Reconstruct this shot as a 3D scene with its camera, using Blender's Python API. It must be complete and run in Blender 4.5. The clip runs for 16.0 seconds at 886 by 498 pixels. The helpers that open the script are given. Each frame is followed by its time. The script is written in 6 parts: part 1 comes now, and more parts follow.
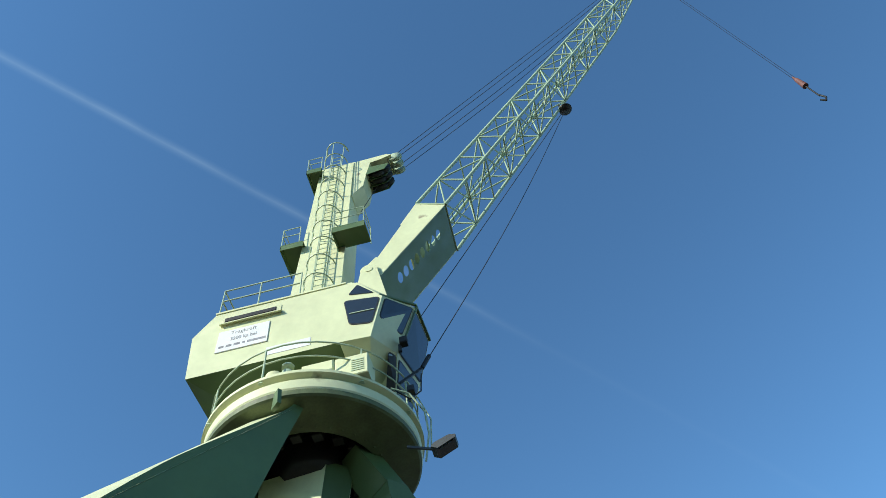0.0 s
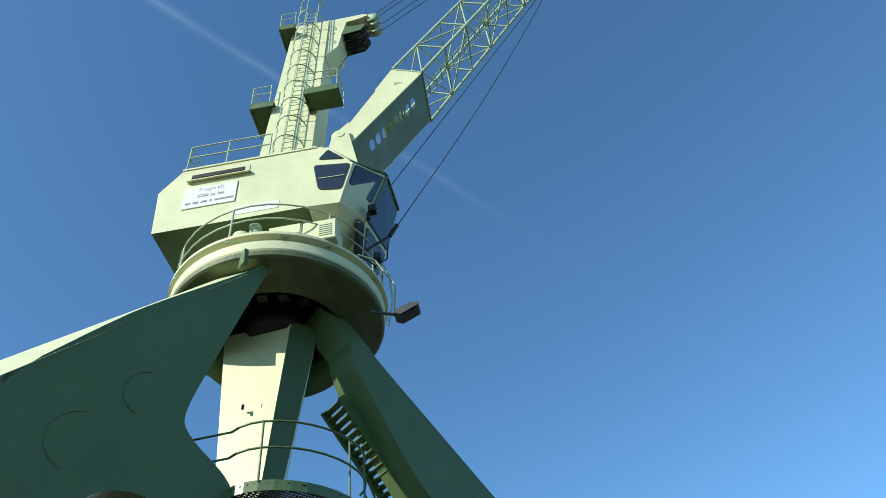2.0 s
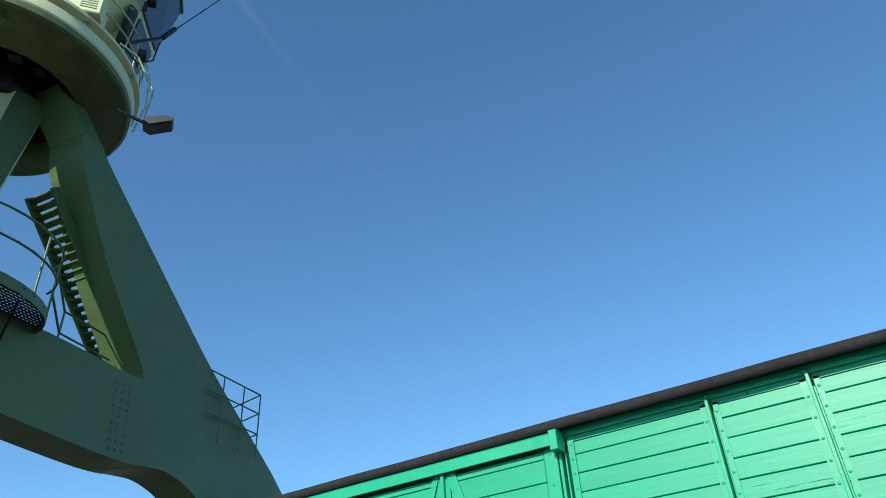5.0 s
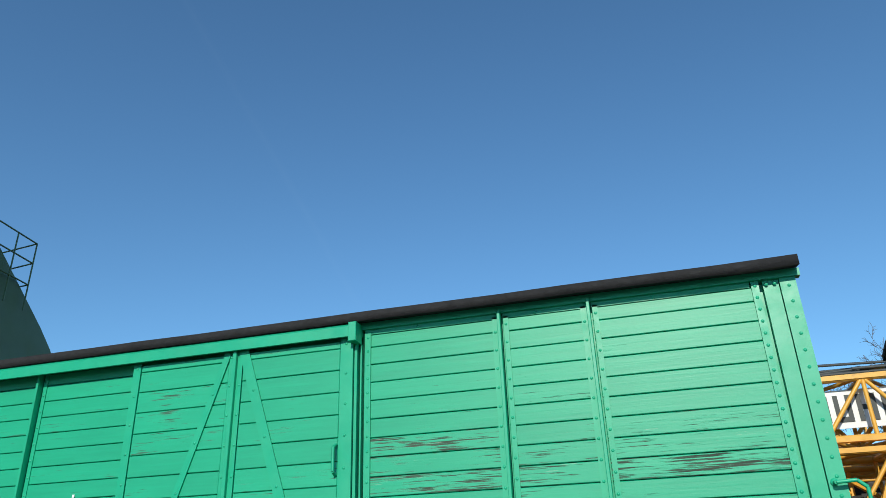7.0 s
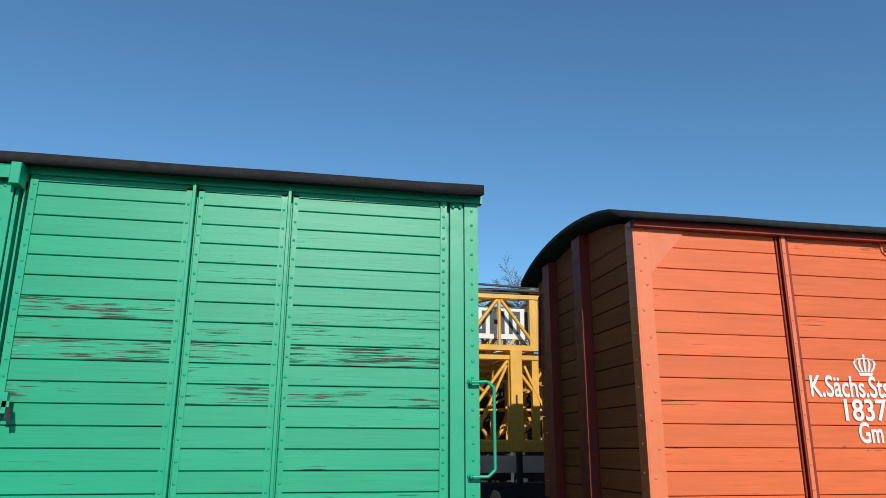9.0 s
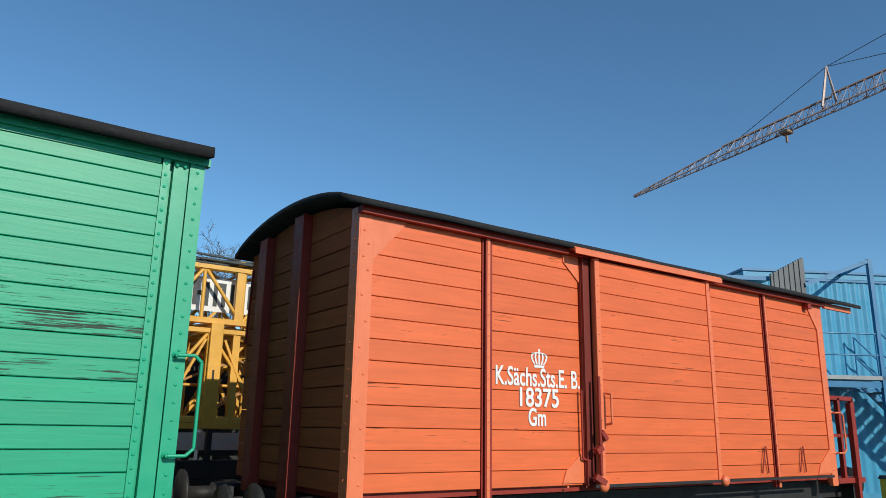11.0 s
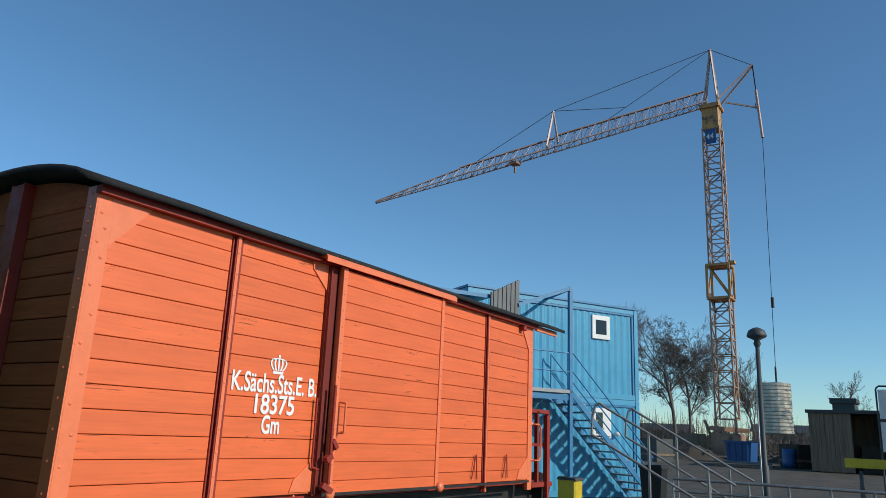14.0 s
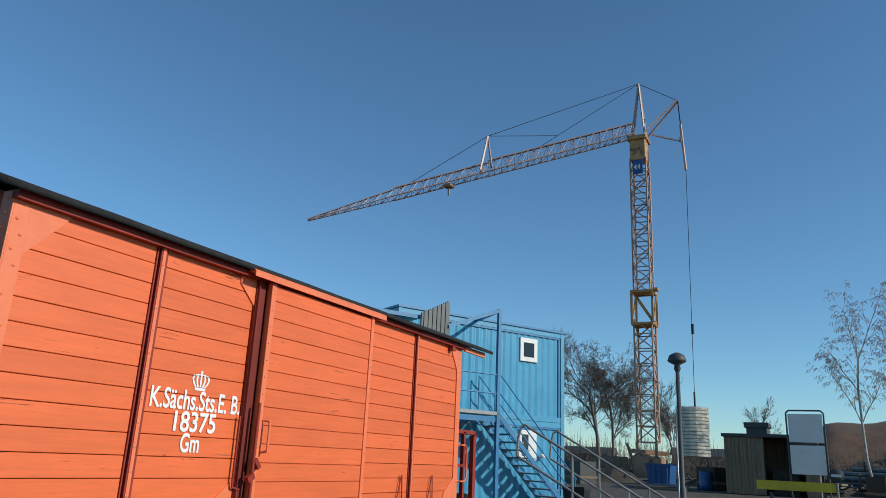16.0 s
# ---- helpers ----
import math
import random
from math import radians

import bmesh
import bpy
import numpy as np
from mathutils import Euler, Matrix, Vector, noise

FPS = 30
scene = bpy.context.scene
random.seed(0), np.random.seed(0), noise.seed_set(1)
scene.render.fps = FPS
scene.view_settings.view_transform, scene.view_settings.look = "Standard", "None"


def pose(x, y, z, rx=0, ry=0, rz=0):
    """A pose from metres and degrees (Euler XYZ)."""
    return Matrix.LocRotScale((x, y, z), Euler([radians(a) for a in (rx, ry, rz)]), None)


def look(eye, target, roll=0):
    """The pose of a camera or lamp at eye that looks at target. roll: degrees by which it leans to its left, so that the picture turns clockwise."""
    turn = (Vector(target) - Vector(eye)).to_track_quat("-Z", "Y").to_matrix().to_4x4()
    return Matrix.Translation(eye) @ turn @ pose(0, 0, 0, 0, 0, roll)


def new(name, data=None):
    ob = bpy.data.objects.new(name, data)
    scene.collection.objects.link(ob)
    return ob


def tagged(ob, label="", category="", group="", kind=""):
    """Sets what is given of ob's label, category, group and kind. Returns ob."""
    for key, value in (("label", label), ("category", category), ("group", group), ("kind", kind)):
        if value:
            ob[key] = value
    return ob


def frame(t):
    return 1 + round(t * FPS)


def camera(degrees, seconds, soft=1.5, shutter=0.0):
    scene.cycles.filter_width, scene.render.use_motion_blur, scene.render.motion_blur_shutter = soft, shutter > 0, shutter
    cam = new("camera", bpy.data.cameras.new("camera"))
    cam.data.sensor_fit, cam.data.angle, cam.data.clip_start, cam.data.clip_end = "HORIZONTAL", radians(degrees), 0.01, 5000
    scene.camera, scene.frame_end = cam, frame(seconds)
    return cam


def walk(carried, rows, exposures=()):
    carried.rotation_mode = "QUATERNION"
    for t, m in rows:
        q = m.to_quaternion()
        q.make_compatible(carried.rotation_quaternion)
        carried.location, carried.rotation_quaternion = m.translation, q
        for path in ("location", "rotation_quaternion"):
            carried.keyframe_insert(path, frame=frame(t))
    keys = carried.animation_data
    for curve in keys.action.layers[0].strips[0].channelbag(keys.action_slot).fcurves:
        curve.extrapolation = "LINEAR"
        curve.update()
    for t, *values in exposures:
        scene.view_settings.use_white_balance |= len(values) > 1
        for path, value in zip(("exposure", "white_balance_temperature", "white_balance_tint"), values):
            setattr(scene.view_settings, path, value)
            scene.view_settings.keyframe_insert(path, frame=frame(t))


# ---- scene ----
# ------------------------------------------------------------ camera and its path
cam = camera(63.0, 16.0, soft=0.6)
PATH = [
    (0, (-2.113, -4.635, 1.412), (-3.943, -3.413, 4.752), -10.44),
    (0.5, (-2.113, -4.635, 1.412), (-4.046, -3.375, 4.680), -9.80),
    (1, (-2.112, -4.635, 1.413), (-4.196, -3.286, 4.549), -9.12),
    (1.5, (-2.112, -4.636, 1.413), (-4.313, -3.189, 4.424), -8.46),
    (2, (-2.111, -4.636, 1.414), (-4.381, -3.053, 4.302), -7.78),
    (2.5, (-2.111, -4.637, 1.415), (-4.427, -2.856, 4.147), -7.11),
    (3, (-2.111, -4.638, 1.415), (-4.374, -2.658, 4.054), -6.57),
    (3.5, (-2.112, -4.638, 1.415), (-4.228, -2.458, 4.017), -6.07),
    (4, (-2.113, -4.639, 1.415), (-4.069, -2.213, 3.922), -5.27),
    (4.2, (-2.113, -4.640, 1.416), (-4.013, -2.108, 3.861), -4.89),
    (6.3, (-2.147, -4.654, 1.413), (-3.602, -1.485, 3.372), -2.86),
    (6.5, (-2.152, -4.668, 1.415), (-3.513, -1.420, 3.311), -2.67),
    (7, (-2.179, -4.693, 1.436), (-3.143, -1.185, 3.098), -2.07),
    (7.5, (-2.177, -4.696, 1.458), (-2.792, -1.016, 2.900), -1.50),
    (8, (-2.183, -4.697, 1.470), (-2.402, -0.909, 2.737), -0.82),
    (8.5, (-2.222, -4.708, 1.465), (-2.019, -0.882, 2.615), -0.35),
    (9, (-2.334, -4.719, 1.443), (-1.600, -0.932, 2.502), 0.20),
    (9.5, (-2.393, -4.699, 1.422), (-1.230, -1.006, 2.425), 0.45),
    (10, (-2.403, -4.689, 1.409), (-0.838, -1.140, 2.389), 0.73),
    (10.2, (-2.412, -4.679, 1.410), (-0.703, -1.198, 2.388), 0.77),
    (12.3, (-2.537, -4.505, 1.567), (0.317, -1.863, 2.502), 1.84),
    (12.5, (-2.546, -4.494, 1.573), (0.384, -1.936, 2.511), 1.94),
    (13, (-2.548, -4.489, 1.572), (0.499, -2.082, 2.531), 2.25),
    (13.5, (-2.549, -4.488, 1.570), (0.587, -2.201, 2.537), 2.31),
    (14, (-2.548, -4.492, 1.555), (0.674, -2.334, 2.539), 2.56),
    (14.5, (-2.547, -4.502, 1.551), (0.724, -2.432, 2.559), 2.51),
    (15, (-2.554, -4.505, 1.543), (0.761, -2.527, 2.593), 2.59),
    (15.5, (-2.560, -4.507, 1.534), (0.796, -2.624, 2.626), 2.66),
    (16, (-2.558, -4.511, 1.529), (0.823, -2.687, 2.642), 2.73),
]
walk(cam, [(t, look(eye, target, roll)) for t, eye, target, roll in PATH], exposures=[(0.0, .52, 6250, 4), (4.2, .52, 6250, 4), (6.5, .16, 6250, 4), (8.0, -.06, 6250, 4), (9.0, -.13, 6250, 4), (12.5, -.14, 6350, 6), (16.0, -.14, 6350, 6)])

# ------------------------------------------------------------ sky and sun
SUN_AZ, SUN_EL = radians(4.5), radians(27.0)  # azimuth from -y towards +x
sun_dir = Vector((math.sin(SUN_AZ) * math.cos(SUN_EL), -math.cos(SUN_AZ) * math.cos(SUN_EL), math.sin(SUN_EL)))
TRAIL_N = (-0.8639, -0.1719, -0.4735)
world = bpy.data.worlds.new("world")
scene.world = world
world.use_nodes = True
wn = world.node_tree
sky = wn.nodes.new("ShaderNodeTexSky")
sky.sky_type, sky.sun_disc = "NISHITA", False
sky.sun_elevation, sky.sun_rotation = SUN_EL, math.pi - SUN_AZ
sky.air_density, sky.dust_density, sky.ozone_density, sky.altitude = 1.0, 0.04, 6.0, 100.0
# one thin vapour trail across the sky, broken and fading towards its ends
geo = wn.nodes.new("ShaderNodeTexCoord")


def sky_math(kind, a, b=None, c=None):
    n = wn.nodes.new("ShaderNodeMath")
    n.operation = kind
    for k, v in enumerate((a, b, c)):
        if v is None:
            continue
        if isinstance(v, (int, float)):
            n.inputs[k].default_value = v
        else:
            wn.links.new(v, n.inputs[k])
    return n.outputs[0]


def sky_dot(vec):
    n = wn.nodes.new("ShaderNodeVectorMath")
    n.operation = "DOT_PRODUCT"
    wn.links.new(geo.outputs["Generated"], n.inputs[0])
    n.inputs[1].default_value = vec
    return n.outputs["Value"]


noise_sky = wn.nodes.new("ShaderNodeTexNoise")
noise_sky.inputs["Scale"].default_value, noise_sky.inputs["Detail"].default_value = 9.0, 5.0
wn.links.new(geo.outputs["Generated"], noise_sky.inputs["Vector"])
across = sky_math("ABSOLUTE", sky_math("ADD", sky_dot(TRAIL_N), sky_math("MULTIPLY", sky_math("SUBTRACT", noise_sky.outputs["Fac"], 0.5), 0.004)))
band = sky_math("MAXIMUM", sky_math("SUBTRACT", 1.0, sky_math("DIVIDE", across, 0.010)), 0.0)
along = sky_dot((-.2, .95, -.25))
fade = sky_math("MULTIPLY_ADD", along, -0.22, 0.10)
side = sky_math("GREATER_THAN", sky_dot((-.5, .2, .84)), 0.62)
amount = sky_math("MULTIPLY", sky_math("MULTIPLY", sky_math("POWER", band, 1.7), sky_math("MAXIMUM", fade, 0.015)), sky_math("MULTIPLY", side, noise_sky.outputs["Fac"]))
trail = wn.nodes.new("ShaderNodeMix")
trail.data_type = "RGBA"
wn.links.new(amount, trail.inputs["Factor"])
wn.links.new(sky.outputs["Color"], trail.inputs[6])
trail.inputs[7].default_value = (5.0, 5.6, 6.4, 1)
hue = wn.nodes.new("ShaderNodeMix")
hue.data_type, hue.blend_type = "RGBA", "MULTIPLY"
hue.inputs["Factor"].default_value = 1.0
wn.links.new(trail.outputs[2], hue.inputs[6])
hue.inputs[7].default_value = (0.915, 1.02, 0.97, 1)
wn.links.new(hue.outputs[2], wn.nodes["Background"].inputs["Color"])
wn.nodes["Background"].inputs["Strength"].default_value = 0.145
sun = new("sun", bpy.data.lights.new("sun", "SUN"))
sun.data.energy, sun.data.angle, sun.data.color = 4.1, radians(0.53), (1.0, 0.92, 0.80)
sun.matrix_basis = look((0, 0, 60), Vector((0, 0, 60)) - sun_dir)

# ------------------------------------------------------------ plan of the yard
BOX_P, BOX_ROT = (13.97, 5.68, -0.02), -29.3
JIB_TIP = (-10.74, 22.06, 18.0)
LAMP = (20.9, -.36)
RAILS, RAIL_DIR, RAIL_Z = [(10.5, .5), (12.6, .6)], (.61, -2.1, -1.25), 2.14
FENCE_A, FENCE_B = (11.9, -.3, .9), (13.2, -9.5, .85)
TANK = (46.9, 3.45, 2.35)
SHED = (37.0, .3, .55)
BOARD = (17.4, -3.92, .35)
PLANK = (17.3, -3.6, .46)
BIN = (15.6, 3.4, -.1)

# ------------------------------------------------------------ materials
def mat(name, col, rough=0.5, metal=0.0, var=0.12, scale=3.0, bump=0.02, bscale=60.0, stretch=(1, 1, 1), stain=None, stain_amt=0.0, stain_scale=2.0, per_object=0.0, spec=0.5):
    """Principled material: base colour with mottling at two scales, optional stains, fine relief."""
    m = bpy.data.materials.new(name)
    m.use_nodes = True
    nt = m.node_tree
    b = nt.nodes["Principled BSDF"]
    b.inputs["Roughness"].default_value, b.inputs["Metallic"].default_value = rough, metal
    b.inputs["Specular IOR Level"].default_value = spec
    tc = nt.nodes.new("ShaderNodeTexCoord")
    mp = nt.nodes.new("ShaderNodeMapping")
    mp.inputs["Scale"].default_value = stretch
    nt.links.new(tc.outputs["Object"], mp.inputs["Vector"])

    def noise_node(s, detail=4.0):
        n = nt.nodes.new("ShaderNodeTexNoise")
        n.inputs["Scale"].default_value, n.inputs["Detail"].default_value = s, detail
        nt.links.new(mp.outputs["Vector"], n.inputs["Vector"])
        return n.outputs["Fac"]

    def ramp(fac, lo, hi, c0, c1):
        r = nt.nodes.new("ShaderNodeMapRange")
        r.inputs["From Min"].default_value, r.inputs["From Max"].default_value = lo, hi
        r.inputs["To Min"].default_value, r.inputs["To Max"].default_value = c0, c1
        nt.links.new(fac, r.inputs["Value"])
        return r.outputs["Result"]

    def mul(a, k):
        n = nt.nodes.new("ShaderNodeMath")
        n.operation = "MULTIPLY"
        nt.links.new(a, n.inputs[0])
        if isinstance(k, float):
            n.inputs[1].default_value = k
        else:
            nt.links.new(k, n.inputs[1])
        return n.outputs[0]

    big = ramp(noise_node(scale), 0.3, 0.7, 1 - var, 1 + var)
    small = ramp(noise_node(scale * 9), 0.3, 0.7, 1 - var * 0.5, 1 + var * 0.5)
    val = mul(big, small)
    if per_object:
        oi = nt.nodes.new("ShaderNodeObjectInfo")
        val = mul(val, ramp(oi.outputs["Random"], 0, 1, 1 - per_object, 1 + per_object))
    hs = nt.nodes.new("ShaderNodeHueSaturation")
    hs.inputs["Color"].default_value = (*col, 1)
    nt.links.new(val, hs.inputs["Value"])
    out = hs.outputs["Color"]
    if stain:
        mask = ramp(noise_node(stain_scale, 8.0), 0.72 - stain_amt, 0.80 - stain_amt, 0.0, 1.0)
        mx = nt.nodes.new("ShaderNodeMix")
        mx.data_type = "RGBA"
        nt.links.new(mask, mx.inputs["Factor"])
        nt.links.new(out, mx.inputs[6])
        mx.inputs[7].default_value = (*stain, 1)
        out = mx.outputs[2]
    nt.links.new(out, b.inputs["Base Color"])
    if bump:
        bp = nt.nodes.new("ShaderNodeBump")
        bp.inputs["Strength"].default_value, bp.inputs["Distance"].default_value = 0.5, bump
        nt.links.new(noise_node(bscale, 6.0), bp.inputs["Height"])
        nt.links.new(bp.outputs["Normal"], b.inputs["Normal"])
        nt.links.new(ramp(noise_node(scale * 4), 0.3, 0.7, max(0.05, rough - 0.1), min(1, rough + 0.1)), b.inputs["Roughness"])
    return m


def emission(name, col, strength):
    m = bpy.data.materials.new(name)
    m.use_nodes = True
    b = m.node_tree.nodes["Principled BSDF"]
    b.inputs["Base Color"].default_value = (*col, 1)
    b.inputs["Emission Color"].default_value, b.inputs["Emission Strength"].default_value = (*col, 1), strength
    return m


def worn_wood(name, paint, bare, wear, seed, rough=0.45, var=0.06, lift=0.0, knots=0.0, chip=None):
    """Painted board: grain along X, paint flaked to bare wood in long streaks, some boards far more than others."""
    m = bpy.data.materials.new(name)
    m.use_nodes = True
    nt = m.node_tree
    b = nt.nodes["Principled BSDF"]
    L, N = nt.links.new, nt.nodes.new
    tc, oi = N("ShaderNodeTexCoord"), N("ShaderNodeObjectInfo")
    add = N("ShaderNodeVectorMath")
    add.operation = "ADD"
    L(tc.outputs["Object"], add.inputs[0])
    sc = N("ShaderNodeMath")
    sc.operation = "MULTIPLY"
    L(oi.outputs["Random"], sc.inputs[0])
    sc.inputs[1].default_value = 37.0 + seed
    L(sc.outputs[0], add.inputs[1])

    def nz(stretch, scale, detail=6.0):
        mp = N("ShaderNodeMapping")
        mp.inputs["Scale"].default_value = stretch
        L(add.outputs[0], mp.inputs["Vector"])
        n = N("ShaderNodeTexNoise")
        n.inputs["Scale"].default_value, n.inputs["Detail"].default_value = scale, detail
        n.inputs["Roughness"].default_value = 0.65
        L(mp.outputs["Vector"], n.inputs["Vector"])
        return n.outputs["Fac"]

    def rng(v, a, b_, c, d):
        r = N("ShaderNodeMapRange")
        for k, x in zip(("From Min", "From Max", "To Min", "To Max"), (a, b_, c, d)):
            r.inputs[k].default_value = x
        L(v, r.inputs["Value"])
        return r.outputs["Result"]

    def op(kind, a, k):
        n = N("ShaderNodeMath")
        n.operation = kind
        L(a, n.inputs[0])
        if isinstance(k, (int, float)):
            n.inputs[1].default_value = k
        else:
            L(k, n.inputs[1])
        return n.outputs[0]

    grain, streak, patch = nz((0.6, 8, 14), 3.0), nz((1.1, 12, 36), 2.9, 10.0), nz((0.9, 3, 3), 1.4, 3.0)
    amount = rng(oi.outputs["Random"], 0.0, 1.0, lift, lift + wear)
    mask = rng(op("ADD", op("ADD", streak, op("MULTIPLY", patch, 0.55)), amount), 0.97, 1.02, 0.0, 1.0)
    hs = N("ShaderNodeHueSaturation")
    hs.inputs["Color"].default_value = (*paint, 1)
    tone = op("MULTIPLY", rng(grain, 0.3, 0.7, 1 - var, 1 + var), rng(oi.outputs["Random"], 0, 1, 1 - var * 0.7, 1 + var * 0.7))
    L(op("MULTIPLY", tone, rng(patch, 0.3, 0.7, 1 - var, 1 + var)), hs.inputs["Value"])
    mx = N("ShaderNodeMix")
    mx.data_type = "RGBA"
    L(mask, mx.inputs["Factor"])
    L(hs.outputs["Color"], mx.inputs[6])
    bc = N("ShaderNodeMix")
    bc.data_type = "RGBA"
    bc.inputs[6].default_value, bc.inputs[7].default_value = (*bare, 1), (bare[0] * 0.4, bare[1] * 0.4, bare[2] * 0.4, 1)
    L(rng(grain, 0.35, 0.65, 0, 1), bc.inputs["Factor"])
    L(bc.outputs[2], mx.inputs[7])
    L(rng(mask, 0, 1, rough, 0.85), b.inputs["Roughness"])
    last = mx.outputs[2]
    if knots:
        # sparse knots showing through the paint
        vm = N("ShaderNodeMapping")
        vm.inputs["Scale"].default_value = (1.0, 0.2, 1.9)
        L(add.outputs[0], vm.inputs["Vector"])
        vo = N("ShaderNodeTexVoronoi")
        vo.inputs["Scale"].default_value = 3.1
        L(vm.outputs["Vector"], vo.inputs["Vector"])
        sep = N("ShaderNodeSeparateColor")
        L(vo.outputs["Color"], sep.inputs["Color"])
        spot = op("MULTIPLY", rng(vo.outputs["Distance"], 0.025, 0.075, knots, 0.0), rng(sep.outputs[0], 0.66, 0.70, 0.0, 1.0))
        kn = N("ShaderNodeMix")
        kn.data_type = "RGBA"
        L(spot, kn.inputs["Factor"])
        L(last, kn.inputs[6])
        kn.inputs[7].default_value = (bare[0] * 0.8, bare[1] * 0.6, bare[2] * 0.6, 1)
        last = kn.outputs[2]
    if chip:
        # fine pale scratches and chips along the grain
        fine = nz((0.8, 10, 30), 3.4, 8.0)
        cm = N("ShaderNodeMix")
        cm.data_type = "RGBA"
        L(rng(op("ADD", fine, op("MULTIPLY", amount, 0.5)), 0.735, 0.765, 0.0, 0.75), cm.inputs["Factor"])
        L(last, cm.inputs[6])
        cm.inputs[7].default_value = (*chip, 1)
        last = cm.outputs[2]
    L(last, b.inputs["Base Color"])
    bp = N("ShaderNodeBump")
    bp.inputs["Strength"].default_value, bp.inputs["Distance"].default_value = 0.35, 0.0028
    L(op("SUBTRACT", grain, op("MULTIPLY", mask, 0.5)), bp.inputs["Height"])
    L(bp.outputs["Normal"], b.inputs["Normal"])
    return m


GREEN, ORANGE = (0.018, 0.345, 0.182), (0.72, 0.138, 0.038)
M_GPLANK = worn_wood("green_board", GREEN, (0.055, 0.14, 0.09), 0.07, 1.0, chip=(0.22, 0.46, 0.33))
M_GWORN = worn_wood("green_board_peeling", GREEN, (0.065, 0.095, 0.065), 0.09, 3.0, lift=.078, chip=(0.36, 0.44, 0.34))
M_GSTEEL = mat("green_paint", (0.020, 0.36, 0.192), 0.42, 0.0, 0.06, 2.0, 0.0008, 40)
M_OPLANK = worn_wood("orange_board", ORANGE, (0.36, 0.10, 0.05), 0.05, 5.0, 0.5, 0.085, knots=0.75, chip=(0.78, 0.36, 0.22))
M_OSTEEL = mat("orange_paint", (0.76, 0.185, 0.075), 0.42, 0.0, 0.07, 2.0, 0.003, 40)
M_ODARK = mat("red_brown_paint", (0.27, 0.024, 0.012), 0.6, 0.0, 0.12, 3.0, 0.004, 40)
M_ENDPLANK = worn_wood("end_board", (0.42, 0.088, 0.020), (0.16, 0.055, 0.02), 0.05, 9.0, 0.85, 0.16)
M_TAR = mat("tar_paper", (0.013, 0.012, 0.013), 0.9, 0.0, 0.25, 4.0, 0.01, 50)
M_BLACK = mat("black_underframe", (0.02, 0.018, 0.017), 0.6, 0.0, 0.3, 6.0, 0.004, 60)
M_STEEL = mat("worn_steel", (0.28, 0.27, 0.26), 0.4, 0.9, 0.15, 8.0, 0.002, 60)
M_WHITE = mat("white_lettering", (0.78, 0.78, 0.76), 0.5, 0.0, 0.05, 12.0, 0.001, 60)
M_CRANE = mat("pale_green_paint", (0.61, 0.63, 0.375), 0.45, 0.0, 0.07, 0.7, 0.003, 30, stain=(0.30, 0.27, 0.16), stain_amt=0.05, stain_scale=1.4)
# same green as M_CRANE, darkened: shade put into the colour of unlit plates
M_CRANE_SHADE = mat("green_paint_in_shade", (0.088, 0.142, 0.050), 0.45, 0.0, 0.10, 0.5, 0.003, 30)
M_LATT = mat("lattice_green_paint", (0.36, 0.46, 0.30), 0.45, 0.0, 0.10, 1.0, 0.002, 30)
M_RAIL = mat("rail_green_paint", (0.40, 0.48, 0.32), 0.4, 0.0, 0.08, 2.0, 0.0)
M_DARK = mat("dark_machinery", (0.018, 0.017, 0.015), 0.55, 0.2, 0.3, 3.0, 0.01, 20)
M_ROPE = mat("steel_rope", (0.035, 0.032, 0.03), 0.6, 0.5, 0.2, 30.0, 0.0)
M_GLASSY = mat("tinted_cab_glass", (0.02, 0.025, 0.03), 0.06, 0.0, 0.1, 1.0, 0.0, spec=0.9)
M_RUBBER = mat("black_rubber", (0.012, 0.012, 0.012), 0.6, 0.0, 0.2, 10.0, 0.0)
M_SIGN = mat("white_sign_enamel", (0.74, 0.73, 0.70), 0.35, 0.0, 0.05, 3.0, 0.0)
M_BLUE = mat("blue_container_paint", (0.058, 0.29, 0.47), 0.4, 0.0, 0.07, 0.8, 0.002, 30)
M_BLUE2 = mat("blue_frame_paint", (0.035, 0.18, 0.36), 0.4, 0.0, 0.08, 1.0, 0.002, 30)
M_ZINC = mat("galvanised_sheet", (0.25, 0.26, 0.27), 0.5, 0.4, 0.12, 3.0, 0.0)
M_YELLOW = mat("yellow_crane_paint", (0.72, 0.37, 0.05), 0.42, 0.0, 0.14, 1.2, 0.002, 30, stain=(0.30, 0.15, 0.04), stain_amt=0.03, stain_scale=2.5)
M_TOWER = mat("faded_yellow_paint", (0.41, 0.235, 0.15), 0.5, 0.1, 0.2, 0.6, 0.0, stain=(0.16, 0.08, 0.05), stain_amt=0.14, stain_scale=0.8)
M_JIB = mat("faded_jib_paint", (0.38, 0.27, 0.24), 0.5, 0.1, 0.2, 0.6, 0.0)
M_HOOK = mat("rusty_red_paint", (0.15, 0.06, 0.045), 0.6, 0.0, 0.3, 6.0, 0.0)
M_BARK = mat("bark", (0.115, 0.092, 0.08), 0.9, 0.0, 0.3, 3.0, 0.0)
M_BIRCH = mat("birch_bark", (0.42, 0.38, 0.34), 0.85, 0.0, 0.35, 3.0, 0.0)
M_TWIG = mat("birch_twigs", (0.34, 0.27, 0.24), 0.9, 0.0, 0.25, 3.0, 0.0)
M_GRAVEL = mat("gravel", (0.082, 0.068, 0.052), 0.95, 0.0, 0.3, 1.5, 0.05, 40, stain=(0.07, 0.065, 0.055), stain_amt=0.15, stain_scale=0.4)
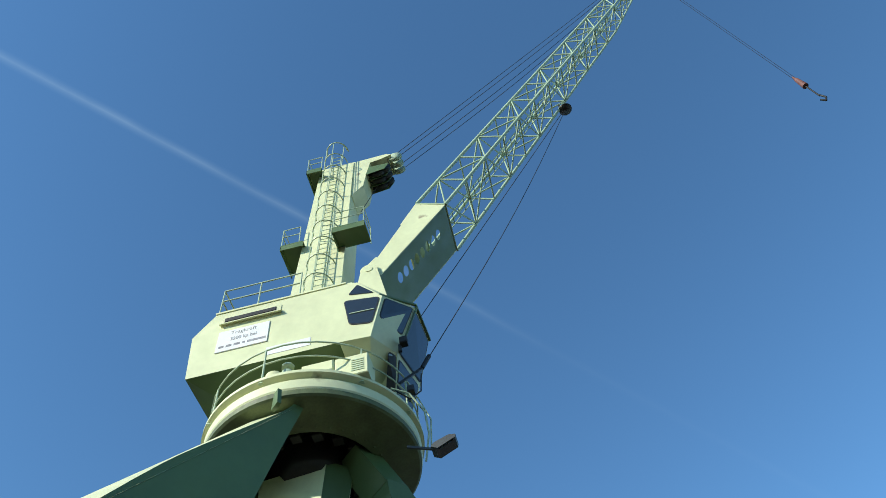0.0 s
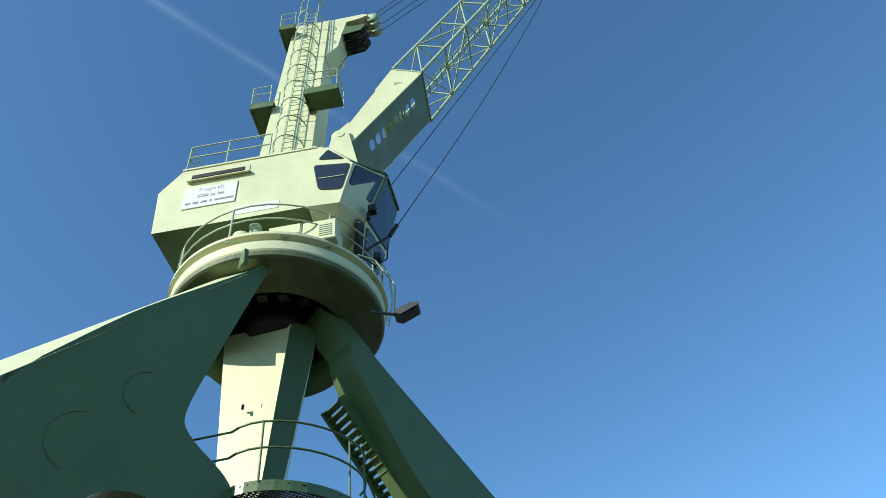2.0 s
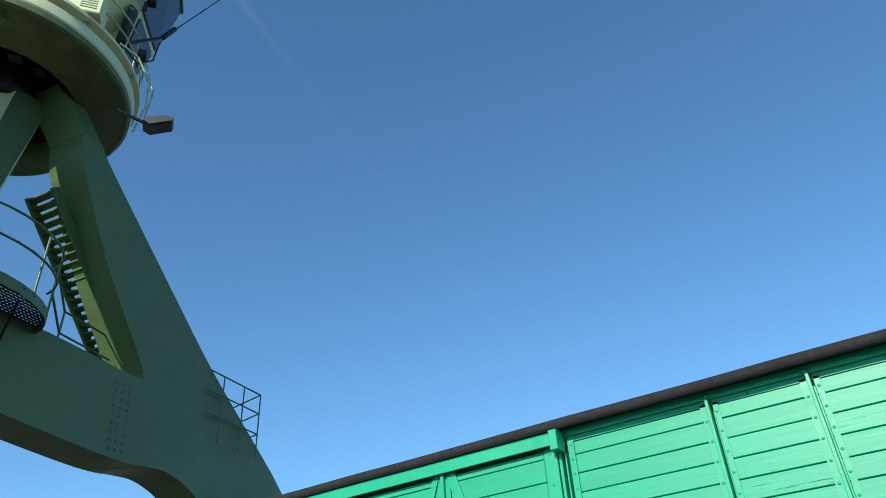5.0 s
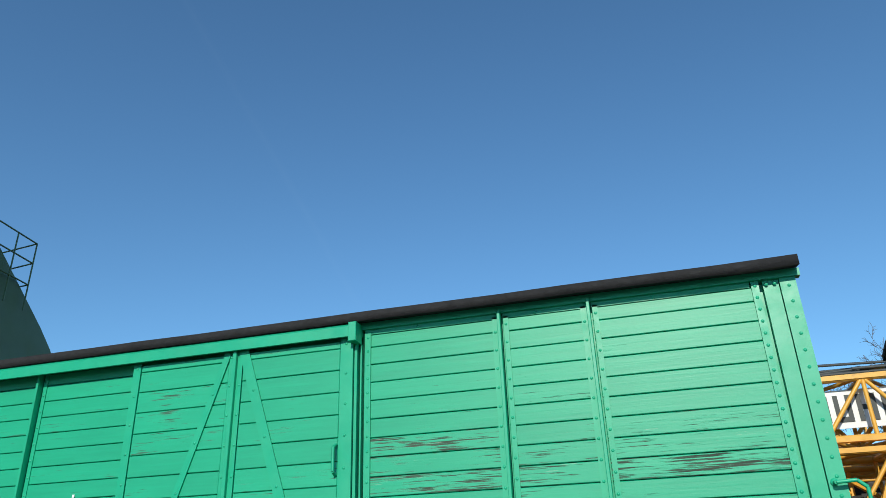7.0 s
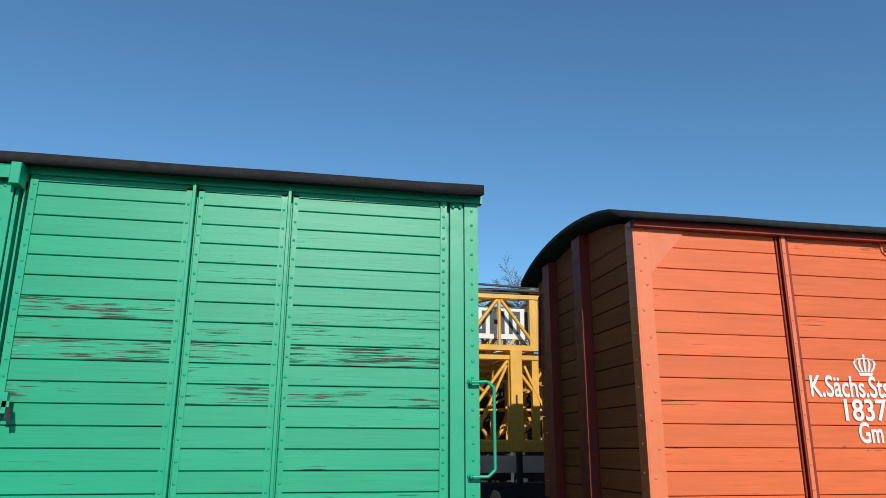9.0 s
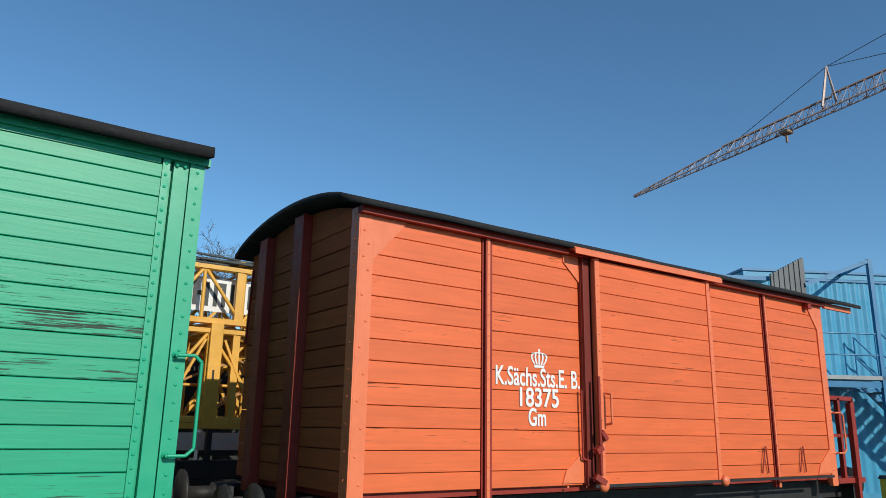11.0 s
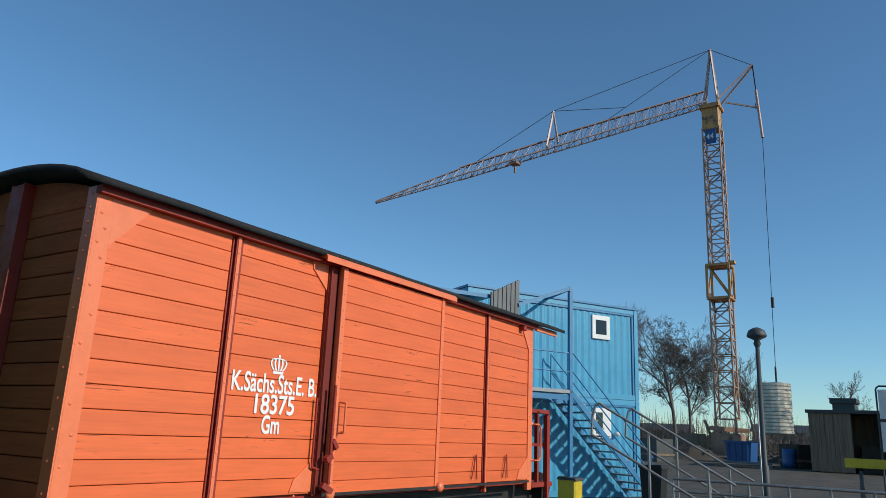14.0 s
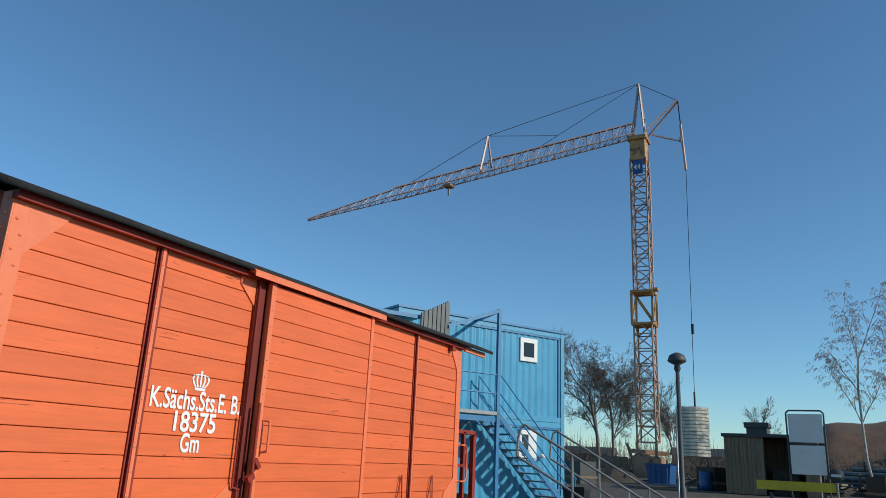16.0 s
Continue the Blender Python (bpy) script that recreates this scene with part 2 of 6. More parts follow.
M_CARGLASS = mat("car_glass", (0.015, 0.018, 0.02), 0.05, 0.0, 0.05, 1.0, 0.0)
M_SHED = mat("weathered_brown_boards", (0.20, 0.14, 0.09), 0.8, 0.0, 0.25, 1.5, 0.0, stretch=(6, 6, 0.5))
M_POST = mat("dark_lamp_paint", (0.05, 0.055, 0.055), 0.6, 0.0, 0.15, 3.0, 0.0)
M_HRAIL = mat("galvanised_handrail", (0.30, 0.29, 0.28), 0.4, 0.7, 0.15, 4.0, 0.0)
M_BALE = mat("corrugated_tank_sheet", (0.62, 0.56, 0.45), 0.5, 0.0, 0.2, 1.5, 0.0)
M_BLUEBIN = mat("blue_plastic", (0.02, 0.085, 0.24), 0.45, 0.0, 0.15, 2.0, 0.0)
M_HILL = mat("dry_grass_slope", (0.125, 0.072, 0.045), 1.0, 0.0, 0.3, 0.3, 0.0, stain=(0.10, 0.075, 0.04), stain_amt=0.2, stain_scale=0.1)
M_EARTH = mat("dark_earth", (0.060, 0.050, 0.038), 1.0, 0.0, 0.3, 0.8, 0.0)
M_PIPE = mat("weathered_pipe_steel", (0.10, 0.13, 0.14), 0.5, 0.3, 0.25, 2.0, 0.0)
M_SCREEN = mat("grey_corrugated_screen", (0.13, 0.135, 0.14), 0.6, 0.0, 0.15, 2.0, 0.0)
# gallery underside: pale green taken down to dark olive in place of shade
M_RING_SHADE = mat("shaded_olive_soffit", (0.095, 0.12, 0.048), 0.6, 0.0, 0.25, 2.0, 0.004, 30)
M_OCHRE = mat("ochre_crane_paint", (0.50, 0.26, 0.09), 0.5, 0.0, 0.2, 1.2, 0.0, stain=(0.16, 0.08, 0.05), stain_amt=0.15, stain_scale=1.5)
M_GAP = mat("dark_door_channel", (0.16, 0.017, 0.010), 0.6, 0.0, 0.2, 3.0, 0.0)
M_FADED = mat("faded_sign_ink", (0.22, 0.22, 0.23), 0.6, 0.0, 0.4, 9.0, 0.0)
M_YBAR = mat("yellow_barrier_paint", (0.62, 0.46, 0.03), 0.45, 0.0, 0.15, 2.0, 0.0)


# ------------------------------------------------------------ mesh helpers
class Mesh:
    """Collects vertices and faces for one mesh object."""

    def __init__(self):
        self.v, self.f, self.smooth = [], [], []

    def add(self, verts, faces, smooth=False):
        k = len(self.v)
        self.v += [tuple(p) for p in verts]
        self.f += [tuple(i + k for i in f) for f in faces]
        self.smooth += [smooth] * len(faces)
        return self

    def box(self, x0, y0, z0, x1, y1, z1, bevel=0.0):
        if not bevel:
            v = [(x, y, z) for z in (z0, z1) for y in (y0, y1) for x in (x0, x1)]
            return self.add(v, [(0, 2, 3, 1), (4, 5, 7, 6), (0, 1, 5, 4), (2, 6, 7, 3), (0, 4, 6, 2), (1, 3, 7, 5)])
        b = min(bevel, (x1 - x0) / 2.01, (z1 - z0) / 2.01, abs(y1 - y0) / 2.01)
        # chamfered outline in XZ, swept in Y, with a narrower front
        ring = lambda y, i: [(x0 + i, y, z0 + i), (x1 - i, y, z0 + i), (x1 - i, y, z1 - i), (x0 + i, y, z1 - i)]  # noqa: E731
        v = ring(y0, b) + ring(y0 + b, 0) + ring(y1, 0)
        f = [(0, 1, 2, 3), (11, 10, 9, 8)]
        for k in (0, 4):
            f += [(k + i, k + 4 + i, k + 4 + (i + 1) % 4, k + (i + 1) % 4) for i in range(4)]
        return self.add(v, f)

    def prism(self, poly, axis, lo, hi):
        """A polygon (two coordinates) swept along axis 0, 1 or 2 between lo and hi."""
        def p3(a, b, c):
            return [(c, a, b), (a, c, b), (a, b, c)][axis]
        n = len(poly)
        v = [p3(a, b, lo) for a, b in poly] + [p3(a, b, hi) for a, b in poly]
        f = [tuple(range(n)), tuple(range(2 * n - 1, n - 1, -1))]
        f += [(i, n + i, n + (i + 1) % n, (i + 1) % n) for i in range(n)]
        return self.add(v, f)

    def bar(self, a, b, w=0.05, h=None, n=4, w2=None, caps=True):
        """A bar between two points: n=4 square, more sides for a tube; w2: width at the far end."""
        a, b = Vector(a), Vector(b)
        d = (b - a)
        if d.length < 1e-6:
            return self
        d.normalize()
        s = d.cross((0, 0, 1)) if abs(d.z) < 0.999 else Vector((1, 0, 0))
        s.normalize()
        t = s.cross(d)
        w2 = w if w2 is None else w2
        v = []
        for p, k in ((a, w), (b, w2)):
            for i in range(n):
                an = 2 * math.pi * (i + 0.5) / n
                if n == 4:
                    ox, oy = math.copysign(k / 2, math.cos(an)), math.copysign((h or k) / 2, math.sin(an))
                else:
                    ox, oy = math.cos(an) * k / 2, math.sin(an) * k / 2
                v.append(p + s * ox + t * oy)
        f = [(i, (i + 1) % n, n + (i + 1) % n, n + i) for i in range(n)]
        self.add(v, f, n > 4)
        if caps:
            self.add(v, [tuple(range(n - 1, -1, -1)), tuple(range(n, 2 * n))])
        return self

    def path(self, pts, w=0.04, n=6):
        for a, b in zip(pts, pts[1:]):
            self.bar(a, b, w, n=n)
        return self

    def dome(self, c, r, normal, n=6):
        """A rivet or bolt head."""
        nrm = Vector(normal).normalized()
        s = nrm.orthogonal().normalized()
        t = nrm.cross(s)
        c = Vector(c)
        v = [c + (s * math.cos(2 * math.pi * i / n) + t * math.sin(2 * math.pi * i / n)) * r for i in range(n)]
        v += [c + (s * math.cos(2 * math.pi * i / n) + t * math.sin(2 * math.pi * i / n)) * r * 0.6 + nrm * r * 0.5 for i in range(n)]
        f = [(i, (i + 1) % n, n + (i + 1) % n, n + i) for i in range(n)] + [tuple(range(n, 2 * n))]
        return self.add(v, f, True)

    def lathe(self, prof, c=(0, 0, 0), n=32, a0=0.0, a1=2 * math.pi, smooth=True):
        """Profile of (radius, z) turned about a vertical axis through c."""
        full = abs(a1 - a0 - 2 * math.pi) < 1e-6
        m = n if full else n + 1
        v = [(c[0] + r * math.cos(a0 + (a1 - a0) * i / n), c[1] + r * math.sin(a0 + (a1 - a0) * i / n), c[2] + z) for i in range(m) for r, z in prof]
        k = len(prof)
        f = [(i * k + j, ((i + 1) % m) * k + j, ((i + 1) % m) * k + j + 1, i * k + j + 1) for i in range(n) for j in range(k - 1)]
        return self.add(v, f, smooth)

    def data(self, name, material):
        me = bpy.data.meshes.new(name)
        me.from_pydata(self.v, [], self.f)
        me.polygons.foreach_set("use_smooth", self.smooth)
        if material:
            me.materials.append(material)
        me.validate()
        me.update()
        bm = bmesh.new()
        bm.from_mesh(me)
        bmesh.ops.recalc_face_normals(bm, faces=bm.faces)
        bm.to_mesh(me)
        bm.free()
        return me


def part(name, mesh, material, parent=None, label=""):
    ob = new(name, mesh.data(name, material))
    if parent is not None:
        ob.parent = parent
    if label:
        tagged(ob, label)
    if name == "rivet_row":
        tagged(ob, kind="stuff")
    return ob


def thing(name, label, category, group="", m=None):
    ob = new(name)
    ob.empty_display_size = 0.2
    if m is not None:
        ob.matrix_basis = m
    return tagged(ob, label, category, group)


def text(name, s, size, m, material, parent=None, label="", squeeze=1.0, weight=0.0):
    cu = bpy.data.curves.new(name, "FONT")
    cu.body, cu.size, cu.align_x, cu.align_y = s, size, "CENTER", "CENTER"
    cu.extrude, cu.offset = 0.001, weight
    tmp = bpy.data.objects.new(name, cu)
    scene.collection.objects.link(tmp)
    dg = bpy.context.evaluated_depsgraph_get()
    me = bpy.data.meshes.new_from_object(tmp.evaluated_get(dg))
    bpy.data.objects.remove(tmp)
    me.materials.clear()
    me.materials.append(material)
    ob = new(name, me)
    ob.matrix_basis = m @ Matrix.Diagonal((squeeze, 1, 1, 1))
    if parent is not None:
        ob.parent = parent
    if label:
        tagged(ob, label)
    return ob


# ------------------------------------------------------------ ground
def ground_z(x):
    """The yard rises gently towards +x."""
    return float(np.interp(x, [-600, 9, 19, 36, 60, 150, 900], [-0.2, -0.2, 0.0, 0.5, 1.0, 1.8, 4.0]))


def build_ground():
    g = Mesh()
    xs = [-900, -300, -80, -30, -10, 0, 9, 12, 15, 19, 25, 30, 36, 45, 60, 90, 150, 400, 900]
    ys = [-900, -300, -80, -30, -10, 0, 5, 10, 20, 40, 90, 300, 900]
    v = [(x, y, ground_z(x)) for x in xs for y in ys]
    k = len(ys)
    g.add(v, [(i * k + j, (i + 1) * k + j, (i + 1) * k + j + 1, i * k + j + 1) for i in range(len(xs) - 1) for j in range(k - 1)])
    ob = part("ground", g, M_GRAVEL)
    tagged(ob, "grey-brown gravel yard with worn patches", "ground", kind="structure")
    for x in (0.62, 2.06):
        r = Mesh()
        r.prism([(x - 0.035, -0.2), (x + 0.035, -0.2), (x + 0.035, -0.07), (x - 0.035, -0.07)], 0, -40, 16)
        ob = part("rail", r, M_STEEL)
        tagged(ob, "rusty steel running rail of the siding", "rail", "siding rails")


# ------------------------------------------------------------ goods wagons
def rivets(x, z0, z1, step, y, r=0.011, parent=None, material=None, extra=()):
    m = Mesh()
    z = z0
    while z < z1:
        m.dome((x, y, z), r, (0, -1, 0))
        z += step
    for p in extra:
        m.dome((p[0], y, p[1]), r, (0, -1, 0))
    return part("rivet_row", m, material, parent)


def board_bays(parent, bays, lines, bottom, top, y, material, name="board", worn=None, gap=0.0055):
    """Horizontal boards between uprights, one object each, with open joints."""
    cache = {}
    for x0, x1 in bays:
        edges = sorted([bottom] + [z for z in lines if bottom + 0.04 < z < top - 0.04] + [top])
        for z0, z1 in zip(edges, edges[1:]):
            w, h = x1 - x0, z1 - z0 - gap
            mt = worn[1] if worn and any(a < (z0 + z1) / 2 < b for a, b in worn[0]) else material
            key = (round(w, 3), round(h, 3), mt.name)
            if key not in cache:
                b = Mesh().box(-w / 2, 0.0, 0.0, w / 2, 0.035, h, gap * .7)
                cache[key] = b.data(name, mt)
            ob = new(name, cache[key])
            ob.parent = parent
            jog = random.uniform(-0.0015, 0.0015)
            ob.matrix_basis = pose((x0 + x1) / 2, y + jog, z0 + gap / 2)


def wheelset(parent, x, zr, mat_):
    for y in (0.62, 2.06):
        w = Mesh()
        prof = [(0.05, -0.06), (0.2, -0.05), (0.40, -0.055), (0.42, -0.07), (0.47, -0.07), (0.47, 0.04), (0.50, 0.05), (0.50, 0.075), (0.40, 0.075), (0.38, 0.04), (0.1, 0.05), (0.05, 0.09)]
        w.lathe(prof, n=24)
        ob = part("wheel", w, mat_, parent)
        ob.matrix_basis = pose(x, y, zr + 0.47, 90)
    part("axle", Mesh().bar((x, 0.4, zr + 0.47), (x, 2.3, zr + 0.47), 0.14, n=10), mat_, parent)


def buffers(parent, x, sgn, z):
    for y in (0.47, 2.22):
        b = Mesh()
        b.lathe([(0.0, 0.0), (0.11, 0.0), (0.09, 0.2), (0.06, 0.22), (0.06, 0.44), (0.2, 0.46), (0.21, 0.49), (0.0, 0.51)], n=16)
        ob = part("buffer", b, M_BLACK, parent)
        ob.matrix_basis = pose(x, y, z, 0, 90 * sgn, 0)
    part("drawhook", Mesh().bar((x, 1.35, z), (x + 0.35 * sgn, 1.35, z), 0.07).bar((x + 0.35 * sgn, 1.35, z), (x + 0.35 * sgn, 1.35, z + 0.12), 0.06), M_BLACK, parent)


def arched_roof(parent, x0, x1, y0, y1, ze, rise, thick, material, sag=0.006):
    m = Mesh()
    ny, nx = 14, 16
    v = []
    for i in range(nx + 1):
        x = x0 + (x1 - x0) * i / nx
        wob = random.uniform(-sag, sag)
        for side in (0, 1):
            for j in range(ny + 1):
                u = j / ny
                v.append((x, y0 + (y1 - y0) * u, ze + wob + rise * (1 - (2 * u - 1) ** 2) ** 0.8 + (thick if side else 0)))
    k = 2 * (ny + 1)
    f = []
    for i in range(nx):
        for j in range(ny):
            f.append((i * k + j, (i + 1) * k + j, (i + 1) * k + j + 1, i * k + j + 1))
            o = ny + 1
            f.append((i * k + o + j, i * k + o + j + 1, (i + 1) * k + o + j + 1, (i + 1) * k + o + j))
        for j in (0, ny):
            f.append((i * k + j, i * k + ny + 1 + j, (i + 1) * k + ny + 1 + j, (i + 1) * k + j))
    for i in (0, nx):
        for j in range(ny):
            f.append((i * k + j, i * k + j + 1, i * k + ny + 2 + j, i * k + ny + 1 + j))
    m.add(v, f, True)
    return part("roof", m, material, parent, "black tar-paper covered arched roof")


def upright(parent, x, z0, z1, y, material, name="post"):
    """Rolled-steel upright: flat flange with a standing rib and rivets either side."""
    m = Mesh()
    m.box(x - 0.055, y - 0.006, z0, x - 0.012, y + 0.03, z1)
    m.box(x + 0.026, y - 0.006, z0, x + 0.06, y + 0.03, z1)
    m.box(x - 0.011, y - 0.052, z0 - 0.02, x + 0.011, y, z1 + 0.035, 0.003)
    ob = part(name, m, material, parent)
    r = Mesh()
    z = z0 + 0.05
    while z < z1:
        r.dome((x - 0.035, y - 0.006, z), 0.011, (0, -1, 0))
        r.dome((x + 0.042, y - 0.006, z + 0.05), 0.011, (0, -1, 0))
        z += 0.128
    part("rivet_row", r, material, ob)
    return ob


def ladder_handle(parent, x, z0, z1, y, out, dx, material):
    m = Mesh()
    m.path([(x, y, z1), (x, y - out, z1 - 0.005), (x + dx * 0.7, y - out, z1), (x + dx, y - out, z1 - 0.04), (x + dx, y - out, z0 + 0.04), (x + dx * 0.7, y - out, z0), (x, y - out, z0), (x, y, z0)], 0.022, 8)
    m.dome((x, y - 0.005, z1), 0.022, (0, -1, 0), 8)
    m.dome((x, y - 0.005, z0), 0.022, (0, -1, 0), 8)
    return part("grab_handle", m, material, parent)


def crown(parent, x, z, w, y, material):
    """Painted crown mark: rim band, five arched stems and dots."""
    m = Mesh()
    h = w * 0.9
    m.add([(x - w * .3, y, z), (x + w * .3, y, z), (x + w * .34, y, z + h * .14), (x - w * .34, y, z + h * .14)], [(0, 1, 2, 3)])
    for i in range(5):
        u = (i - 2) / 2
        pts = [(x + u * w * .27, z + h * .17), (x + u * w * .42, z + h * .36), (x + u * w * .5, z + h * .58), (x + u * w * .40, z + h * .78)]
        for (ax, az), (bx, bz) in zip(pts, pts[1:]):
            m.add([(ax - w * .05, y, az), (ax + w * .05, y, az), (bx + w * .05, y, bz), (bx - w * .05, y, bz)], [(0, 1, 2, 3)])
    n = 8
    for i in range(n):
        a, b = math.pi * i / n, math.pi * (i + 1) / n
        p = [(x + math.cos(t) * w * r, y, z + h * (.70 + (.14 if r > .4 else .08) * math.sin(t))) for t, r in ((a, .46), (b, .46), (b, .36), (a, .36))]
        m.add(p, [(0, 1, 2, 3)])
    m.add([(x - w * .06, y, z + h * .86), (x + w * .06, y, z + h * .86), (x + w * .06, y, z + h), (x - w * .06, y, z + h)], [(0, 1, 2, 3)])
    return part("crown_mark", m, material, parent, "white painted crown mark")


FACE = Matrix.Rotation(radians(90), 4, "X")


def green_wagon():
    w = thing("goods_wagon", "bright green boarded goods wagon with peeling paint and a black roof", "goods wagon", "goods wagons")
    X0, X1, ZB, ZT = -8.63, -1.175, 1.0, 3.10
    posts = (-7.50, -6.90, -3.08, -2.47)
    lines = [2.972 - 0.1285 * k for k in range(15)]
    bays = [(-8.36, -7.52), (-7.48, -6.92), (-6.88, -5.96), (-4.06, -3.10), (-3.06, -2.49), (-2.45, -1.43)]
    # inner lining closes the body
    part("body", Mesh().box(X0 + 0.03, 0.045, ZB - 0.1, X1 - 0.03, 2.70, ZT + 0.02), M_GSTEEL, w)
    for p in posts:
        upright(w, p, ZB, ZT - 0.02, 0.0, M_GSTEEL)
    # corner angles with a recess beside them
    for x0, x1, s in ((-1.44, X1, 1), (X0, -8.36, -1)):
        a, b = (x0, x1) if s > 0 else (x1, x0)
        part("cover_strip", Mesh().box(min(a, a + s * .045), -0.012, ZB, max(a, a + s * .045), 0.04, ZT), M_GSTEEL, w)
        part("corner_filler", Mesh().box(min(a + s * .072, a + s * .165), 0.0, ZB, max(a + s * .072, a + s * .165), 0.04, ZT), M_GSTEEL, w)
        part("corner_post", Mesh().box(min(a + s * .17, b), -0.014, ZB - .1, max(a + s * .17, b), 0.04, ZT + .06), M_GSTEEL, w)
        rivets(a + s * .022, ZB + .04, ZT, 0.078, -0.012, 0.012, w, M_GSTEEL)
        rivets(b - s * .045, ZB + .05, ZT, 0.105, -0.014, 0.012, w, M_GSTEEL, extra=[(a + s * .09, ZT - .03), (a + s * .14, ZT - .03)])
    # top strip with bolt heads
    for x0, x1 in ((-4.06, -3.10), (-3.06, -2.49), (-2.45, -1.45), (-8.36, -7.52)):
        part("top_strip", Mesh().box(x0, -0.006, ZT - 0.035, x1, 0.03, ZT + .01).dome((x0 + .4 * (x1 - x0), -.006, ZT - .018), .014, (0, -1, 0)), M_GSTEEL, w)
    arched_roof(w, X0 - 0.08, X1 + 0.02, -0.13, 2.86, 3.13, 0.13, 0.07, M_TAR, 0.004)
    part("eaves_board", Mesh().box(X0, -0.03, 3.10, X1 + .03, 0.03, 3.15), M_GSTEEL, w)
    # sliding door on its rail
    d = part("sliding_door", Mesh().box(-5.96, -0.05, ZB, -4.15, 0.0, 3.0), M_GSTEEL, w, "green boarded sliding door with diagonal braces")
    for x0, x1 in ((-5.97, -5.905), (-5.13, -5.02), (-4.235, -4.14)):
        part("door_stile", Mesh().box(x0, -0.075, ZB, x1, -0.05, 3.035), M_GSTEEL, d)
    part("door_rib", Mesh().box(-5.09, -0.105, ZB, -5.06, -0.07, 3.05, 0.003), M_GSTEEL, d)
    for x in (-5.935, -5.115, -5.035, -4.19):
        rivets(x, ZB + .06, 3.03, 0.215, -0.075, 0.012, d, M_GSTEEL)
    board_bays(d, [(-5.90, -5.135), (-5.015, -4.24)], [2.965 - 0.157 * k for k in range(13)], ZB, 3.02, -0.070, M_GPLANK)
    for (xa, za), (xb, zb) in (((-5.14, 3.03), (-5.80, 1.02)), ((-5.01, 3.03), (-4.33, 1.02))):
        br = Mesh()
        br.bar((xa, -0.078, za), (xb, -0.078, zb), 0.012, 0.075 if xa > -5.05 else .05)
        for k in (.15, .32, .49, .66, .83):
            br.dome((xa + (xb - xa) * k, -0.084, za + (zb - za) * k), 0.012, (0, -1, 0))
        part("diagonal_brace", br, M_GSTEEL, d)
    part("door_handle", Mesh().path([(-4.25, -.075, 2.29), (-4.25, -.12, 2.27), (-4.25, -.12, 2.11), (-4.25, -.075, 2.09)], 0.022, 6), M_GSTEEL, d)
    rl = Mesh()
    rl.prism([(-0.02, 3.13), (-0.10, 3.135), (-0.135, 3.105), (-0.135, 3.03), (-0.115, 3.03), (-0.115, 3.09), (-.02, 3.09)], 0, -7.52, -4.10)
    part("door_rail", rl, M_GSTEEL, w)
    part("rail_end_plate", Mesh().box(-4.15, -0.15, 2.99, -4.09, 0.0, 3.13, 0.004), M_GSTEEL, w)
    # door jamb: stepped channels
    for xa, ya, xb, zb in ((-4.135, -.055, -4.115, 3.05), (-4.10, -.03, -4.09, 3.05), (-4.075, -.012, -4.03, ZT)):
        part("door_jamb", Mesh().box(xa, ya, ZB, xb, .02, zb), M_GSTEEL, w)
    rivets(-4.05, ZB + .04, ZT, 0.10, -0.012, 0.011, w, M_GSTEEL)
    # latch across the door edge
    l = Mesh()
    l.lathe([(.062, 0.0), (.066, .02), (.082, .02), (.086, 0.0), (.062, 0.0)], n=18)
    ob = part("latch_plate", l, M_GSTEEL, w)
    ob.matrix_basis = pose(-4.30, -0.085, 1.66, 90)
    part("latch_bar", Mesh().box(-4.30, -.135, 1.70, -3.97, -.11, 1.735).box(-3.99, -.14, 1.62, -3.965, -.1, 1.74).box(-4.10, -.14, 1.655, -3.95, -.11, 1.69), M_GSTEEL, w)
    part("latch_hook", Mesh().box(-4.11, -.13, 1.47, -4.085, -.10, 1.69).bar((-3.965, -.12, 1.68), (-3.95, -.12, 1.585), .03).bar((-4.12, -.13, 1.55), (-4.07, -.13, 1.47), .03), M_DARK, w, "black iron door latch hook")
    part("latch_stop", Mesh().box(-4.66, -.10, 1.52, -4.615, -.08, 1.68, .004).bar((-4.66, -.12, 1.69), (-4.6, -.12, 1.69), .02).bar((-4.615, -.12, 1.69), (-4.615, -.12, 1.74), .018), M_GSTEEL, w)
    ladder_handle(w, -1.24, 1.265, 1.86, -0.014, 0.055, 0.15, M_GSTEEL)
    # painted mark and lettering on the left bay
    crown(w, -6.40, 1.95, 0.17, -0.006, M_WHITE)
    text("lettering", "K.Sächs.Sts.E. B", 0.205, pose(-6.45, -0.008, 1.855) @ FACE, M_WHITE, w, "white painted railway lettering", 0.75, 0.004)
    text("lettering", "30", 0.185, pose(-6.26, -0.008, 1.69) @ FACE, M_WHITE, w, "white painted figures", 0.95, 0.006)
    under(w, X0, X1, M_BLACK)
    board_bays(w, bays[:3], lines, ZB, ZT - 0.035, 0.002, M_GPLANK)
    board_bays(w, bays[3:], lines, ZB, ZT - 0.035, 0.002, M_GPLANK, worn=(((1.95, 2.07), (1.70, 1.82), (2.10, 2.18), (2.22, 2.31)), M_GWORN))


